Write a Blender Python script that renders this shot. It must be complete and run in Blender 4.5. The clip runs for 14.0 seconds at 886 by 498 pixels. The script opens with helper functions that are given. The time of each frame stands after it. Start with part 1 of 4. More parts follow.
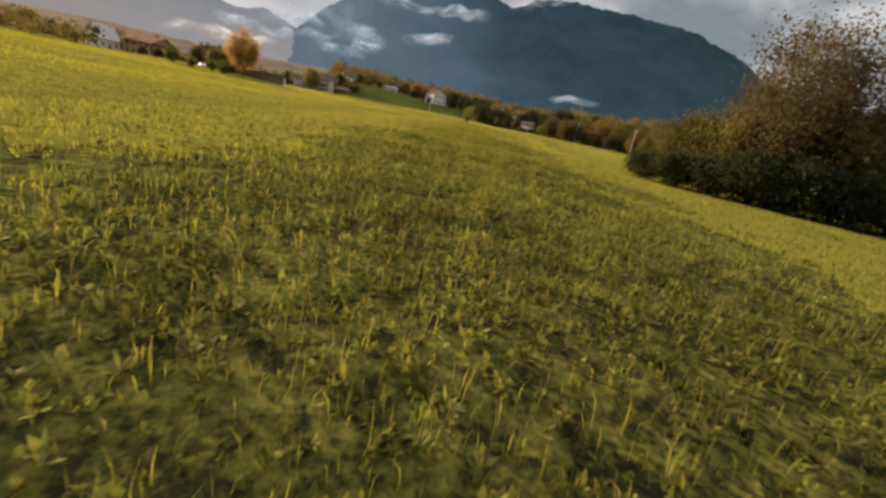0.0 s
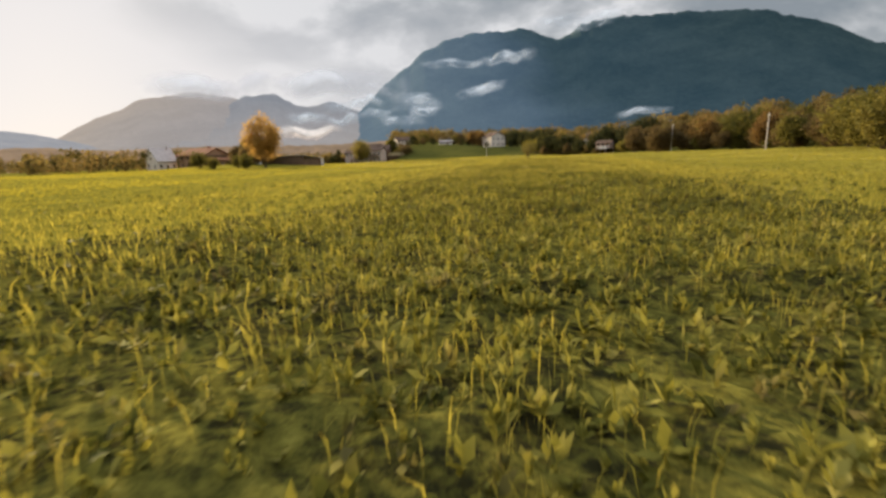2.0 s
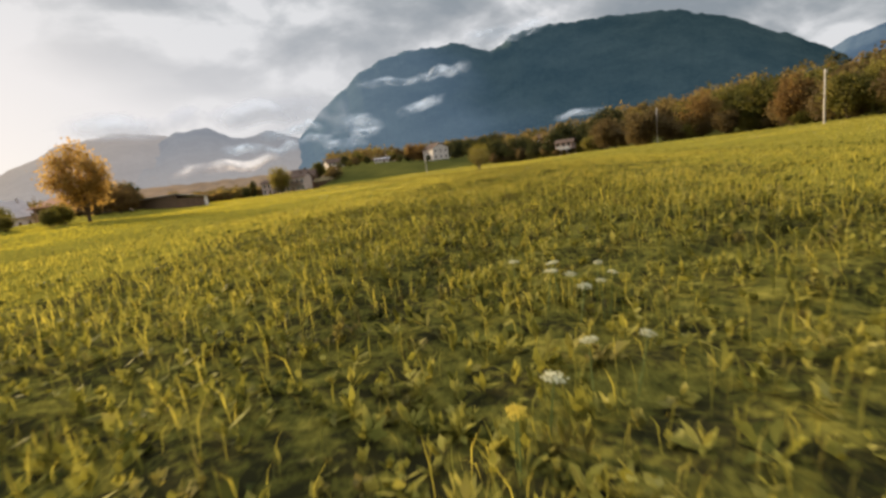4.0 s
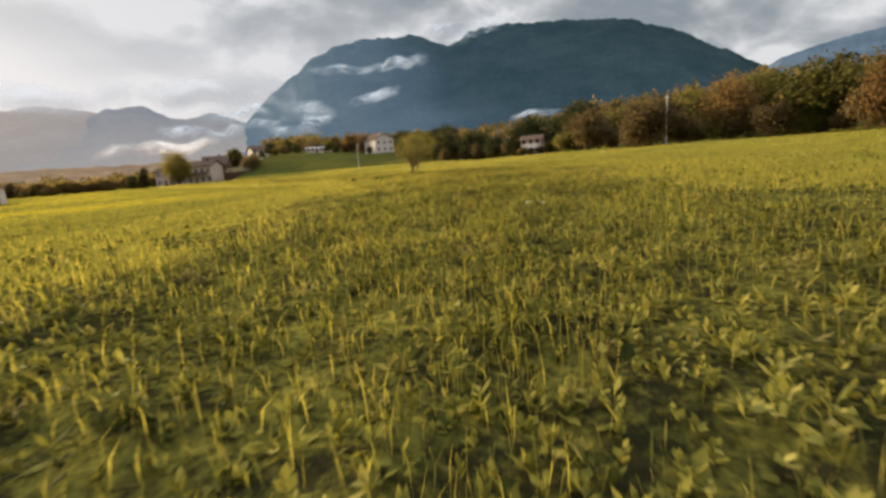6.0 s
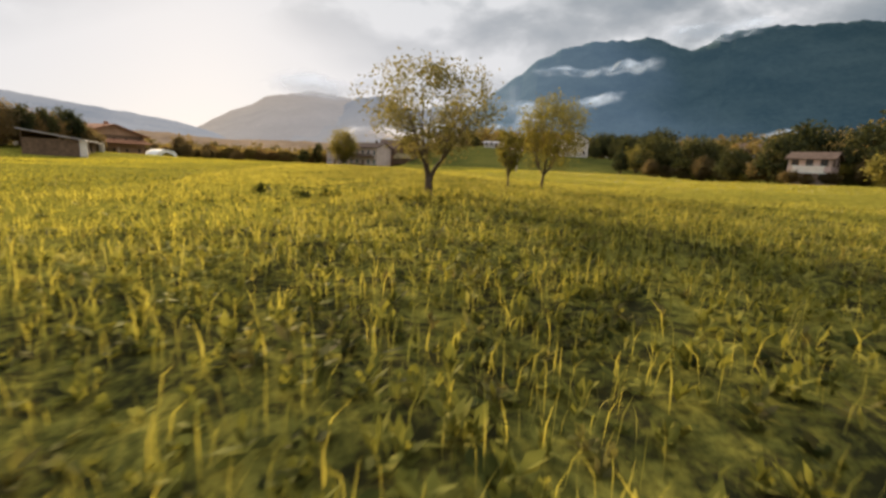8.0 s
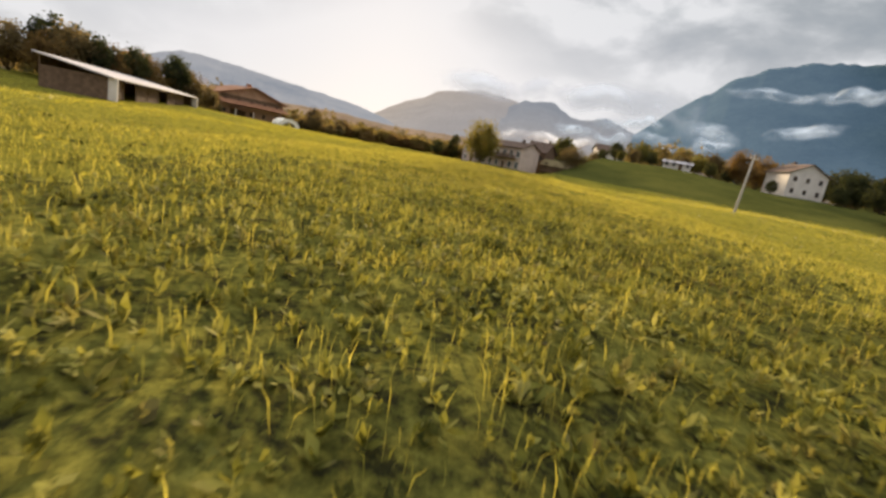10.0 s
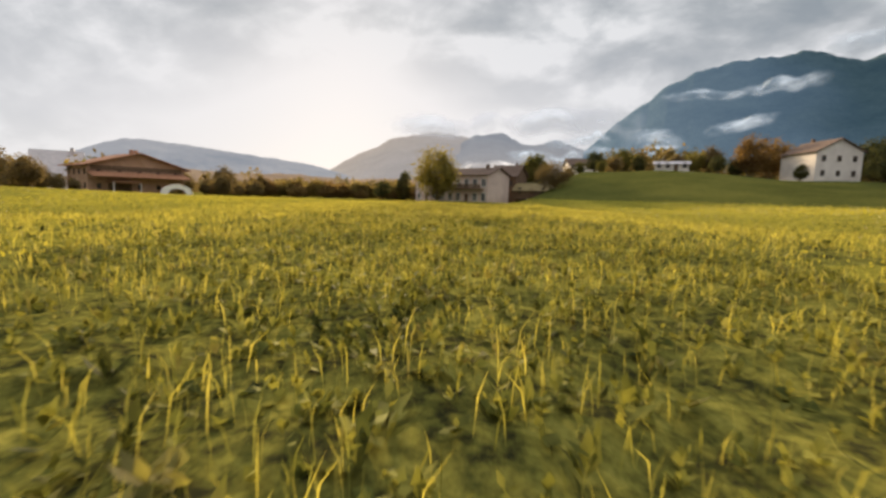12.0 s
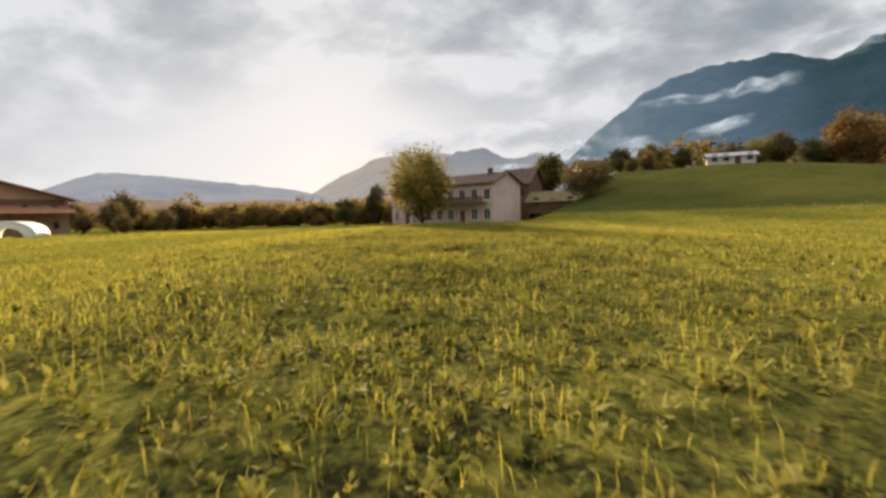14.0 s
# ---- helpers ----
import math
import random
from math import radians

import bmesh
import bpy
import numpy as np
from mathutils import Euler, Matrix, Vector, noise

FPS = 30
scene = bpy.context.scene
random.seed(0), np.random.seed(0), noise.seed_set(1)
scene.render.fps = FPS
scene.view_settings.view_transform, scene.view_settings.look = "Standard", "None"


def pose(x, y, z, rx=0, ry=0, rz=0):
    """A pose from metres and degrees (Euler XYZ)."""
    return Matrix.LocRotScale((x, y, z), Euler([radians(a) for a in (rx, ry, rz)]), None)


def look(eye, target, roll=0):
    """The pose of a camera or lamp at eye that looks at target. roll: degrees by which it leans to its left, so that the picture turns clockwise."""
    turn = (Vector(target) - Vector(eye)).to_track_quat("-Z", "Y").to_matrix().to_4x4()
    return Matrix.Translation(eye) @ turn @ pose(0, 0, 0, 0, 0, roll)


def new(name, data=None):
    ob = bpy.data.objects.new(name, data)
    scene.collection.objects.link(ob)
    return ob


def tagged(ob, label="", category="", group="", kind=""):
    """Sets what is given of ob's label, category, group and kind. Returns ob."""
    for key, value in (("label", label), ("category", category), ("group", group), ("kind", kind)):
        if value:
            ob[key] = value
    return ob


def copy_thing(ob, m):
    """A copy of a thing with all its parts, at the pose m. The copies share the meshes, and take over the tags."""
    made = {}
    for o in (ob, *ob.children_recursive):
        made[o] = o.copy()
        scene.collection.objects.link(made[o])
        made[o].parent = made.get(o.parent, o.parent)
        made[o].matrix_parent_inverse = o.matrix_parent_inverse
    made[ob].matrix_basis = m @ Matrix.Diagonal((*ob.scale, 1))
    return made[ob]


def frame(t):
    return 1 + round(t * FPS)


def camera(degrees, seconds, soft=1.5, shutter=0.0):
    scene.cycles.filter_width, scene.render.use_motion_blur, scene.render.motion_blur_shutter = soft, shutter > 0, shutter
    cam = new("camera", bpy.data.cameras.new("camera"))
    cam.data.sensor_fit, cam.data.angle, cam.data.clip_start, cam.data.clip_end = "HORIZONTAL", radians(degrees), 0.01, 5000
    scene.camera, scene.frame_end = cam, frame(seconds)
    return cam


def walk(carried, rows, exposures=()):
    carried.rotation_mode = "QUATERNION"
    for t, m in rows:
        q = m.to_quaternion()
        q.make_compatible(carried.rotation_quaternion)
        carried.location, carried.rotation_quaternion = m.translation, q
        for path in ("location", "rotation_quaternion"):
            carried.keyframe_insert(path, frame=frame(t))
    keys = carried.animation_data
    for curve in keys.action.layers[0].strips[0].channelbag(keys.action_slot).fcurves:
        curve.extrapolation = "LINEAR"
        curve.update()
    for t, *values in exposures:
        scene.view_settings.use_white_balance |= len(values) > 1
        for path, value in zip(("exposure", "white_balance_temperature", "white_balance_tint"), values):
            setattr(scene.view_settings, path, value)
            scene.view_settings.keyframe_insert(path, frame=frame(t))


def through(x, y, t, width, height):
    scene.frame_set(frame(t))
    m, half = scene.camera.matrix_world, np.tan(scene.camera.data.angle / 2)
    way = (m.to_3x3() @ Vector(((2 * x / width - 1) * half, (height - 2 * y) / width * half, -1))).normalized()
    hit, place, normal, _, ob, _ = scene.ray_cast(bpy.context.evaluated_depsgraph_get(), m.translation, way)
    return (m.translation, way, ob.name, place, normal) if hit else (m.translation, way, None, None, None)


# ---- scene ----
cam = camera(88.3, 14.0, soft=2.9, shutter=0.045)
PATH = [
    (0.0, pose(0.00, -0.00, 2.16, 73.70, 0, -18.84) @ pose(0, 0, 0, 0, 0, 11.66)),
    (0.5, pose(2.75, 7.07, 1.60, 74.46, 0, -14.62) @ pose(0, 0, 0, 0, 0, 4.18)),
    (1.0, pose(5.75, 13.82, 1.44, 76.36, 0, -11.32) @ pose(0, 0, 0, 0, 0, 0.82)),
    (1.5, pose(8.63, 20.89, 1.46, 77.92, 0, -8.81) @ pose(0, 0, 0, 0, 0, -0.90)),
    (2.0, pose(11.18, 28.52, 1.45, 78.64, 0, -7.00) @ pose(0, 0, 0, 0, 0, -1.93)),
    (2.5, pose(14.38, 36.94, 1.40, 78.97, 0, -6.73) @ pose(0, 0, 0, 0, 0, -3.37)),
    (3.0, pose(17.29, 45.90, 1.34, 79.51, 0, -7.31) @ pose(0, 0, 0, 0, 0, -5.58)),
    (3.5, pose(19.98, 55.32, 1.35, 80.03, 0, -9.07) @ pose(0, 0, 0, 0, 0, -7.15)),
    (4.0, pose(21.92, 64.70, 1.34, 80.17, 0, -12.55) @ pose(0, 0, 0, 0, 0, -7.43)),
    (4.2, pose(22.65, 68.21, 1.38, 80.24, 0, -13.82) @ pose(0, 0, 0, 0, 0, -8.23)),
    (4.5, pose(24.07, 73.24, 1.43, 80.15, 0, -15.69) @ pose(0, 0, 0, 0, 0, -8.82)),
    (5.0, pose(27.16, 81.14, 1.49, 79.70, 0, -18.29) @ pose(0, 0, 0, 0, 0, -8.43)),
    (5.5, pose(30.88, 88.82, 1.53, 79.18, 0, -19.39) @ pose(0, 0, 0, 0, 0, -6.87)),
    (6.0, pose(34.97, 96.62, 1.58, 78.90, 0, -18.53) @ pose(0, 0, 0, 0, 0, -4.68)),
    (6.5, pose(39.13, 104.93, 1.62, 79.22, 0, -16.24) @ pose(0, 0, 0, 0, 0, -2.47)),
    (7.0, pose(43.06, 114.23, 1.43, 79.65, 0, -11.23) @ pose(0, 0, 0, 0, 0, -1.32)),
    (7.5, pose(46.87, 122.67, 1.41, 79.46, 0, -3.74) @ pose(0, 0, 0, 0, 0, 0.30)),
    (8.0, pose(50.19, 130.73, 1.23, 79.68, 0, 5.20) @ pose(0, 0, 0, 0, 0, 2.60)),
    (8.3, pose(51.63, 135.97, 1.31, 80.05, 0, 9.40) @ pose(0, 0, 0, 0, 0, 4.20)),
    (8.5, pose(52.45, 139.38, 1.33, 80.21, 0, 12.40) @ pose(0, 0, 0, 0, 0, 6.20)),
    (8.7, pose(52.96, 142.67, 1.43, 79.91, 0, 15.30) @ pose(0, 0, 0, 0, 0, 8.58)),
    (9.0, pose(52.10, 147.35, 1.51, 79.40, 0, 18.34) @ pose(0, 0, 0, 0, 0, 10.93)),
    (9.5, pose(49.10, 154.70, 1.53, 78.54, 0, 21.28) @ pose(0, 0, 0, 0, 0, 12.09)),
    (10.0, pose(46.00, 161.70, 1.42, 78.17, 0, 22.40) @ pose(0, 0, 0, 0, 0, 10.77)),
    (10.5, pose(43.30, 168.50, 1.15, 78.75, 0, 21.88) @ pose(0, 0, 0, 0, 0, 7.98)),
    (10.8, pose(41.99, 172.70, 0.97, 79.77, 0, 21.06) @ pose(0, 0, 0, 0, 0, 6.06)),
    (11.0, pose(41.06, 175.61, 0.96, 80.80, 0, 20.47) @ pose(0, 0, 0, 0, 0, 4.81)),
    (11.5, pose(39.12, 183.31, 0.97, 82.20, 0, 19.88) @ pose(0, 0, 0, 0, 0, 2.72)),
    (12.0, pose(36.75, 190.07, 1.05, 83.56, 0, 19.70) @ pose(0, 0, 0, 0, 0, 1.53)),
    (12.5, pose(34.33, 197.15, 1.19, 84.31, 0, 19.46) @ pose(0, 0, 0, 0, 0, 0.56)),
    (13.0, pose(31.76, 204.41, 1.32, 84.54, 0, 19.07) @ pose(0, 0, 0, 0, 0, -0.77)),
    (13.5, pose(28.57, 212.18, 1.41, 85.20, 0, 18.59) @ pose(0, 0, 0, 0, 0, -1.34)),
    (14.0, pose(25.48, 220.26, 1.46, 85.70, 0, 18.16) @ pose(0, 0, 0, 0, 0, -1.70)),
]

walk(cam, PATH, [(0.0, 1.08), (2.5, 1.3), (4.0, 1.3), (8.0, 1.34), (11.0, 1.38), (14.0, 1.36)])

# ---- sky and sun ----
SUN_AZ, SUN_EL = radians(-32.0), radians(12.0)
sun_dir = Vector((math.sin(SUN_AZ) * math.cos(SUN_EL), math.cos(SUN_AZ) * math.cos(SUN_EL), math.sin(SUN_EL)))


class Net:
    """Short calls for building node trees."""

    def __init__(self, tree):
        self.tree = tree
        tree.nodes.clear()

    def add(self, kind, **settings):
        node = self.tree.nodes.new(kind)
        for key, value in settings.items():
            if key == "op":
                node.operation = value
            elif key == "blend":
                node.blend_type = value
        return node

    def put(self, socket, value):
        if isinstance(value, bpy.types.NodeSocket):
            self.tree.links.new(value, socket)
        elif isinstance(value, tuple) and len(value) == 3 and socket.type == "RGBA":
            socket.default_value = (*value, 1)
        else:
            socket.default_value = value

    def math(self, op, a, b=0.0, clamp=False):
        n = self.add("ShaderNodeMath", op=op)
        n.use_clamp = clamp
        self.put(n.inputs[0], a), self.put(n.inputs[1], b)
        return n.outputs[0]

    def vec(self, op, a, b=(0, 0, 0)):
        n = self.add("ShaderNodeVectorMath", op=op)
        self.put(n.inputs[0], a), self.put(n.inputs[1], b)
        return n.outputs["Value"] if op == "DOT_PRODUCT" else n.outputs[0]

    def noise(self, where, scale, detail=4.0, rough=0.55, warp=0.0):
        n = self.add("ShaderNodeTexNoise")
        if where is not None:
            self.put(n.inputs["Vector"], where)
        for key, value in (("Scale", scale), ("Detail", detail), ("Roughness", rough), ("Distortion", warp)):
            n.inputs[key].default_value = value
        return n.outputs["Fac"]

    def ramp(self, fac, *stops):
        n = self.add("ShaderNodeValToRGB")
        el = n.color_ramp.elements
        for i, (at, col) in enumerate(stops):
            e = el[i] if i < 2 else el.new(at)
            e.position, e.color = at, (*col, 1) if isinstance(col, tuple) else (col, col, col, 1)
        self.put(n.inputs[0], fac)
        return n.outputs[0]

    def mix(self, fac, a, b, blend="MIX"):
        n = self.add("ShaderNodeMix")
        n.data_type, n.blend_type = "RGBA", blend
        self.put(n.inputs[0], fac), self.put(n.inputs[6], a), self.put(n.inputs[7], b)
        return n.outputs[2]

    def scale(self, v, xyz):
        n = self.add("ShaderNodeVectorMath", op="MULTIPLY")
        self.put(n.inputs[0], v)
        n.inputs[1].default_value = xyz
        return n.outputs[0]


world = bpy.data.worlds.new("world")
scene.world = world
world.use_nodes = True
net = Net(world.node_tree)
way = net.add("ShaderNodeTexCoord").outputs["Generated"]
sep = net.add("ShaderNodeSeparateXYZ")
net.put(sep.inputs[0], way)
up = net.math("MAXIMUM", sep.outputs[2], 0.0)
flat = net.add("ShaderNodeCombineXYZ")
deep = net.math("ADD", up, 0.42)
net.put(flat.inputs[0], net.math("DIVIDE", sep.outputs[0], deep))
net.put(flat.inputs[1], net.math("DIVIDE", sep.outputs[1], deep))
heaps = net.noise(net.scale(flat.outputs[0], (1.0, 1.25, 1.0)), 2.4, 6.0, 0.5, 0.25)
wisps = net.noise(flat.outputs[0], 7.0, 5.0, 0.6, 0.4)
cloud = net.math("ADD", net.math("MULTIPLY", heaps, 0.8), net.math("MULTIPLY", wisps, 0.2))
grey = net.ramp(cloud, (0.39, (0.29, 0.33, 0.37)), (0.46, (0.41, 0.44, 0.47)), (0.515, (0.60, 0.62, 0.645)), (0.56, (0.82, 0.825, 0.845)))
near = net.math("MAXIMUM", net.vec("DOT_PRODUCT", way, tuple(sun_dir)), 0.0)
low = net.math("SUBTRACT", 1.0, net.math("MULTIPLY", net.math("SUBTRACT", up, 0.13), 5.0, clamp=True))
gap = net.math("MULTIPLY", net.math("MULTIPLY", net.math("POWER", near, 3.0), 0.9), low)
glow = net.math("ADD", net.math("MULTIPLY", net.math("POWER", near, 60.0), 0.35), net.math("ADD", gap, net.math("MULTIPLY", net.math("POWER", near, 6.0), 0.28)), clamp=True)
lit = net.mix(glow, grey, (0.86, 0.845, 0.87))
# an overcast sky is brighter overhead than near the horizon
over = net.math("ADD", 1.0, net.math("MULTIPLY", net.math("MULTIPLY", net.math("SUBTRACT", up, 0.42), 2.0, clamp=True), 2.0))
blue = net.add("ShaderNodeTexSky")
blue.sky_type, blue.sun_disc, blue.sun_elevation, blue.sun_rotation = "NISHITA", False, SUN_EL, SUN_AZ
back_a, back_b, both = net.add("ShaderNodeBackground"), net.add("ShaderNodeBackground"), net.add("ShaderNodeMixShader")
net.put(back_a.inputs[0], lit)
net.put(back_a.inputs[1], net.math("MULTIPLY", over, 0.37))
net.put(back_b.inputs[0], blue.outputs[0])
back_b.inputs[1].default_value = 0.05
both.inputs[0].default_value = 0.035
net.put(both.inputs[1], back_a.outputs[0]), net.put(both.inputs[2], back_b.outputs[0])
net.put(net.add("ShaderNodeOutputWorld").inputs[0], both.outputs[0])

sun = new("sun", bpy.data.lights.new("sun", "SUN"))
sun.data.energy, sun.data.angle, sun.data.color = 5.0, radians(5.0), (1.0, 0.78, 0.50)
sun.matrix_world = look((0, 0, 50), Vector((0, 0, 50)) - sun_dir)


# ---- materials ----
def material(name):
    m = bpy.data.materials.new(name)
    m.use_nodes = True
    return m, Net(m.node_tree)


def finish(net, colour, rough=0.8, bump=None, strength=0.3, distance=0.05, metal=0.0, leaf=0.0, alpha=None, glow=None, glow_power=0.0, gloss=0.25, sheen=0.05):
    p = net.add("ShaderNodeBsdfPrincipled")
    net.put(p.inputs["Base Color"], colour), net.put(p.inputs["Roughness"], rough)
    p.inputs["Metallic"].default_value = metal
    p.inputs["Specular IOR Level"].default_value = sheen if leaf else gloss
    if bump is not None:
        b = net.add("ShaderNodeBump")
        b.inputs["Strength"].default_value, b.inputs["Distance"].default_value = strength, distance
        net.put(b.inputs["Height"], bump)
        net.put(p.inputs["Normal"], b.outputs[0])
    if alpha is not None:
        net.put(p.inputs["Alpha"], alpha)
    if glow is not None:
        net.put(p.inputs["Emission Color"], glow)
        net.put(p.inputs["Emission Strength"], glow_power)
    last = p.outputs[0]
    if leaf:
        t, s = net.add("ShaderNodeBsdfTranslucent"), net.add("ShaderNodeMixShader")
        net.put(t.inputs[0], net.mix(1.0, colour, (1.0, 0.96, 0.68), "MULTIPLY"))
        s.inputs[0].default_value = leaf
        net.put(s.inputs[1], last), net.put(s.inputs[2], t.outputs[0])
        last = s.outputs[0]
    net.put(net.add("ShaderNodeOutputMaterial").inputs[0], last)


def place(net):
    return net.add("ShaderNodeNewGeometry").outputs["Position"]


def own(net):
    return net.add("ShaderNodeTexCoord").outputs["Object"]


def chance(net):
    return net.add("ShaderNodeObjectInfo").outputs["Random"]


def leaf_material(name, dark, mid, light, through=0.45, patch=1.2):
    m, n = material(name)
    p = place(n)
    fac = n.math("ADD", n.math("MULTIPLY", n.noise(p, patch, 3.0), 0.55), n.math("MULTIPLY", n.noise(p, 9.0, 2.0), 0.3))
    fac = n.math("ADD", fac, n.math("MULTIPLY", chance(n), 0.15))
    finish(n, n.ramp(fac, (0.32, dark), (0.5, mid), (0.68, light)), 0.9, leaf=through)
    return m


def plain(name, a, b, scale=3.0, rough=0.8, bump=0.2, fine=40.0, metal=0.0, per_piece=0.0):
    m, n = material(name)
    p = own(n)
    fac = n.math("ADD", n.math("MULTIPLY", n.noise(p, scale, 5.0), 0.7), n.math("MULTIPLY", n.noise(p, fine, 3.0), 0.3))
    col = n.ramp(fac, (0.35, a), (0.65, b))
    if per_piece:
        col = n.mix(n.math("MULTIPLY", chance(n), per_piece), col, tuple(c * 0.5 for c in a))
    finish(n, col, rough, n.noise(p, fine, 4.0), bump, 0.02, metal, gloss=0.06 if rough >= 0.6 else 0.3)
    return m


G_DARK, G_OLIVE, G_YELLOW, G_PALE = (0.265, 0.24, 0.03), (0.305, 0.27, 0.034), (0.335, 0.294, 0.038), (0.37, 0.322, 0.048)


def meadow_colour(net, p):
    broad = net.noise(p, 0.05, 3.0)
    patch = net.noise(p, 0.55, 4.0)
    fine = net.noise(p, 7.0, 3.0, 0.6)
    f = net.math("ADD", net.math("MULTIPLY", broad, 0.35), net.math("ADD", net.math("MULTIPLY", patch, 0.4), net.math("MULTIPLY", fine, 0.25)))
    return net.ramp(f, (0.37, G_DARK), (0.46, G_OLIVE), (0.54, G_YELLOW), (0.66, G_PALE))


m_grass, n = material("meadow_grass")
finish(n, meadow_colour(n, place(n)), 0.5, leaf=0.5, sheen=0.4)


def ripeness(n, p):
    """How yellow the growth has turned: greener in the lush middle of the field, riper towards its north end."""
    sep = n.add("ShaderNodeSeparateXYZ")
    n.put(sep.inputs[0], p)
    north = n.math("MULTIPLY", n.math("SUBTRACT", sep.outputs[1], 120.0), 0.012, clamp=True)
    lush = n.math("MULTIPLY", n.math("MULTIPLY", n.math("SUBTRACT", sep.outputs[1], -30.0), 0.05, clamp=True), n.math("MULTIPLY", n.math("SUBTRACT", 156.0, sep.outputs[1]), 0.05, clamp=True))
    return n.math("SUBTRACT", n.math("MULTIPLY", north, 0.026), n.math("MULTIPLY", lush, 0.014))


def herb_material(name, stops, straw, through, sheen):
    """Leaves in patches of several sizes, growing yellower towards the north of the field."""
    m, n = material(name)
    p = place(n)
    f = n.math("ADD", n.math("MULTIPLY", n.noise(p, 6.0, 4.0), 0.28), n.math("ADD", n.math("MULTIPLY", n.noise(p, 1.1, 3.0), 0.42), n.math("MULTIPLY", n.noise(p, 0.22, 2.0), 0.30)))
    f = n.math("ADD", f, ripeness(n, p))
    single = n.add("ShaderNodeNewGeometry").outputs["Random Per Island"]
    f = n.math("ADD", f, n.math("MULTIPLY", n.math("SUBTRACT", n.math("POWER", single, 1.6), 0.33), 0.11))
    col = n.ramp(f, *stops)
    dry = n.ramp(n.noise(p, 2.1, 3.0), (0.54, 0.0), (0.68, 0.5))
    finish(n, n.mix(dry, col, straw), 0.75, leaf=through, sheen=sheen)
    return m


m_blade, n = material("green_grass_blade")
p = place(n)
f = n.math("ADD", n.math("MULTIPLY", n.noise(p, 0.9, 4.0), 0.4), n.math("MULTIPLY", n.noise(p, 7.0, 3.0), 0.25))
f = n.math("ADD", f, n.math("MULTIPLY", n.add("ShaderNodeNewGeometry").outputs["Random Per Island"], 0.35))
f = n.math("ADD", f, ripeness(n, p))
finish(n, n.ramp(f, (0.32, (0.10, 0.108, 0.03)), (0.44, (0.22, 0.205, 0.044)), (0.525, (0.385, 0.335, 0.06)), (0.68, (0.46, 0.39, 0.08))), 0.6, leaf=0.55, sheen=0.06)
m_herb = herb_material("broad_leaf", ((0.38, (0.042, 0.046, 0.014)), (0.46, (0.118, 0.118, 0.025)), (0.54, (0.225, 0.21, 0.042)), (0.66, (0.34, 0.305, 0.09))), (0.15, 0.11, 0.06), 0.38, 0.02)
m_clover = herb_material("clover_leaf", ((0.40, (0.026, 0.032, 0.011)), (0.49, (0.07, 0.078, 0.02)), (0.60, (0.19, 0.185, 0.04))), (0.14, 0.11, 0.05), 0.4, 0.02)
m_sward, n = material("dense_sward")
p = place(n)
f = n.math("ADD", n.math("MULTIPLY", n.noise(p, 10.0, 5.0, 0.7), 0.5), n.math("ADD", n.math("MULTIPLY", n.noise(p, 2.3, 3.0), 0.35), n.math("MULTIPLY", n.noise(p, 0.3, 2.0), 0.15)))
f = n.math("ADD", f, ripeness(n, p))
finish(n, n.ramp(f, (0.43, (0.026, 0.025, 0.011)), (0.49, (0.075, 0.072, 0.017)), (0.56, (0.14, 0.129, 0.027)), (0.65, (0.215, 0.193, 0.042))), 0.9, n.noise(p, 30.0, 5.0, 0.7), 0.8, 0.04, gloss=0.0)

m_ground, n = material("ground")
p = place(n)
sep = n.add("ShaderNodeSeparateXYZ")
n.put(sep.inputs[0], p)
litter = n.ramp(n.math("ADD", n.math("MULTIPLY", n.noise(p, 11.0, 4.0, 0.65), 0.5), n.math("ADD", n.math("MULTIPLY", n.noise(p, 2.6, 3.0), 0.3), n.math("MULTIPLY", n.noise(p, 0.5, 3.0), 0.2))),
                (0.40, (0.085, 0.078, 0.016)), (0.50, (0.17, 0.153, 0.025)), (0.60, (0.25, 0.222, 0.036)))
pasture = n.ramp(n.math("ADD", n.math("MULTIPLY", n.noise(p, 0.08, 4.0), 0.6), n.math("MULTIPLY", n.noise(p, 2.0, 4.0), 0.4)),
                 (0.4, (0.056, 0.06, 0.016)), (0.6, (0.098, 0.096, 0.024)))
edge = n.math("MULTIPLY", n.math("SUBTRACT", n.math("ADD", sep.outputs[2], n.math("MULTIPLY", n.noise(p, 0.2, 2.0), 0.6)), 1.35), 3.0, clamp=True)
finish(n, n.mix(edge, litter, pasture), 1.0, n.noise(p, 3.0, 8.0, 0.7), 0.8, 0.25, gloss=0.0)

m_bark = plain("bark", (0.05, 0.035, 0.022), (0.13, 0.10, 0.07), 6.0, 0.9, 0.8, 60.0)
m_fruit = leaf_material("fruit_tree_leaf", (0.06, 0.058, 0.022), (0.14, 0.122, 0.04), (0.26, 0.215, 0.09), 0.45, 2.5)
m_fruit_b = leaf_material("meadow_tree_leaf", (0.085, 0.075, 0.02), (0.18, 0.155, 0.035), (0.29, 0.245, 0.065), 0.5, 2.0)
m_olive = leaf_material("olive_leaf", (0.05, 0.055, 0.018), (0.12, 0.11, 0.03), (0.24, 0.20, 0.06), 0.5, 0.4)
m_dark = leaf_material("dark_leaf", (0.018, 0.025, 0.014), (0.045, 0.05, 0.022), (0.11, 0.10, 0.035), 0.4, 0.4)
m_brown = leaf_material("brown_leaf", (0.06, 0.044, 0.022), (0.125, 0.092, 0.046), (0.20, 0.15, 0.076), 0.5, 0.4)
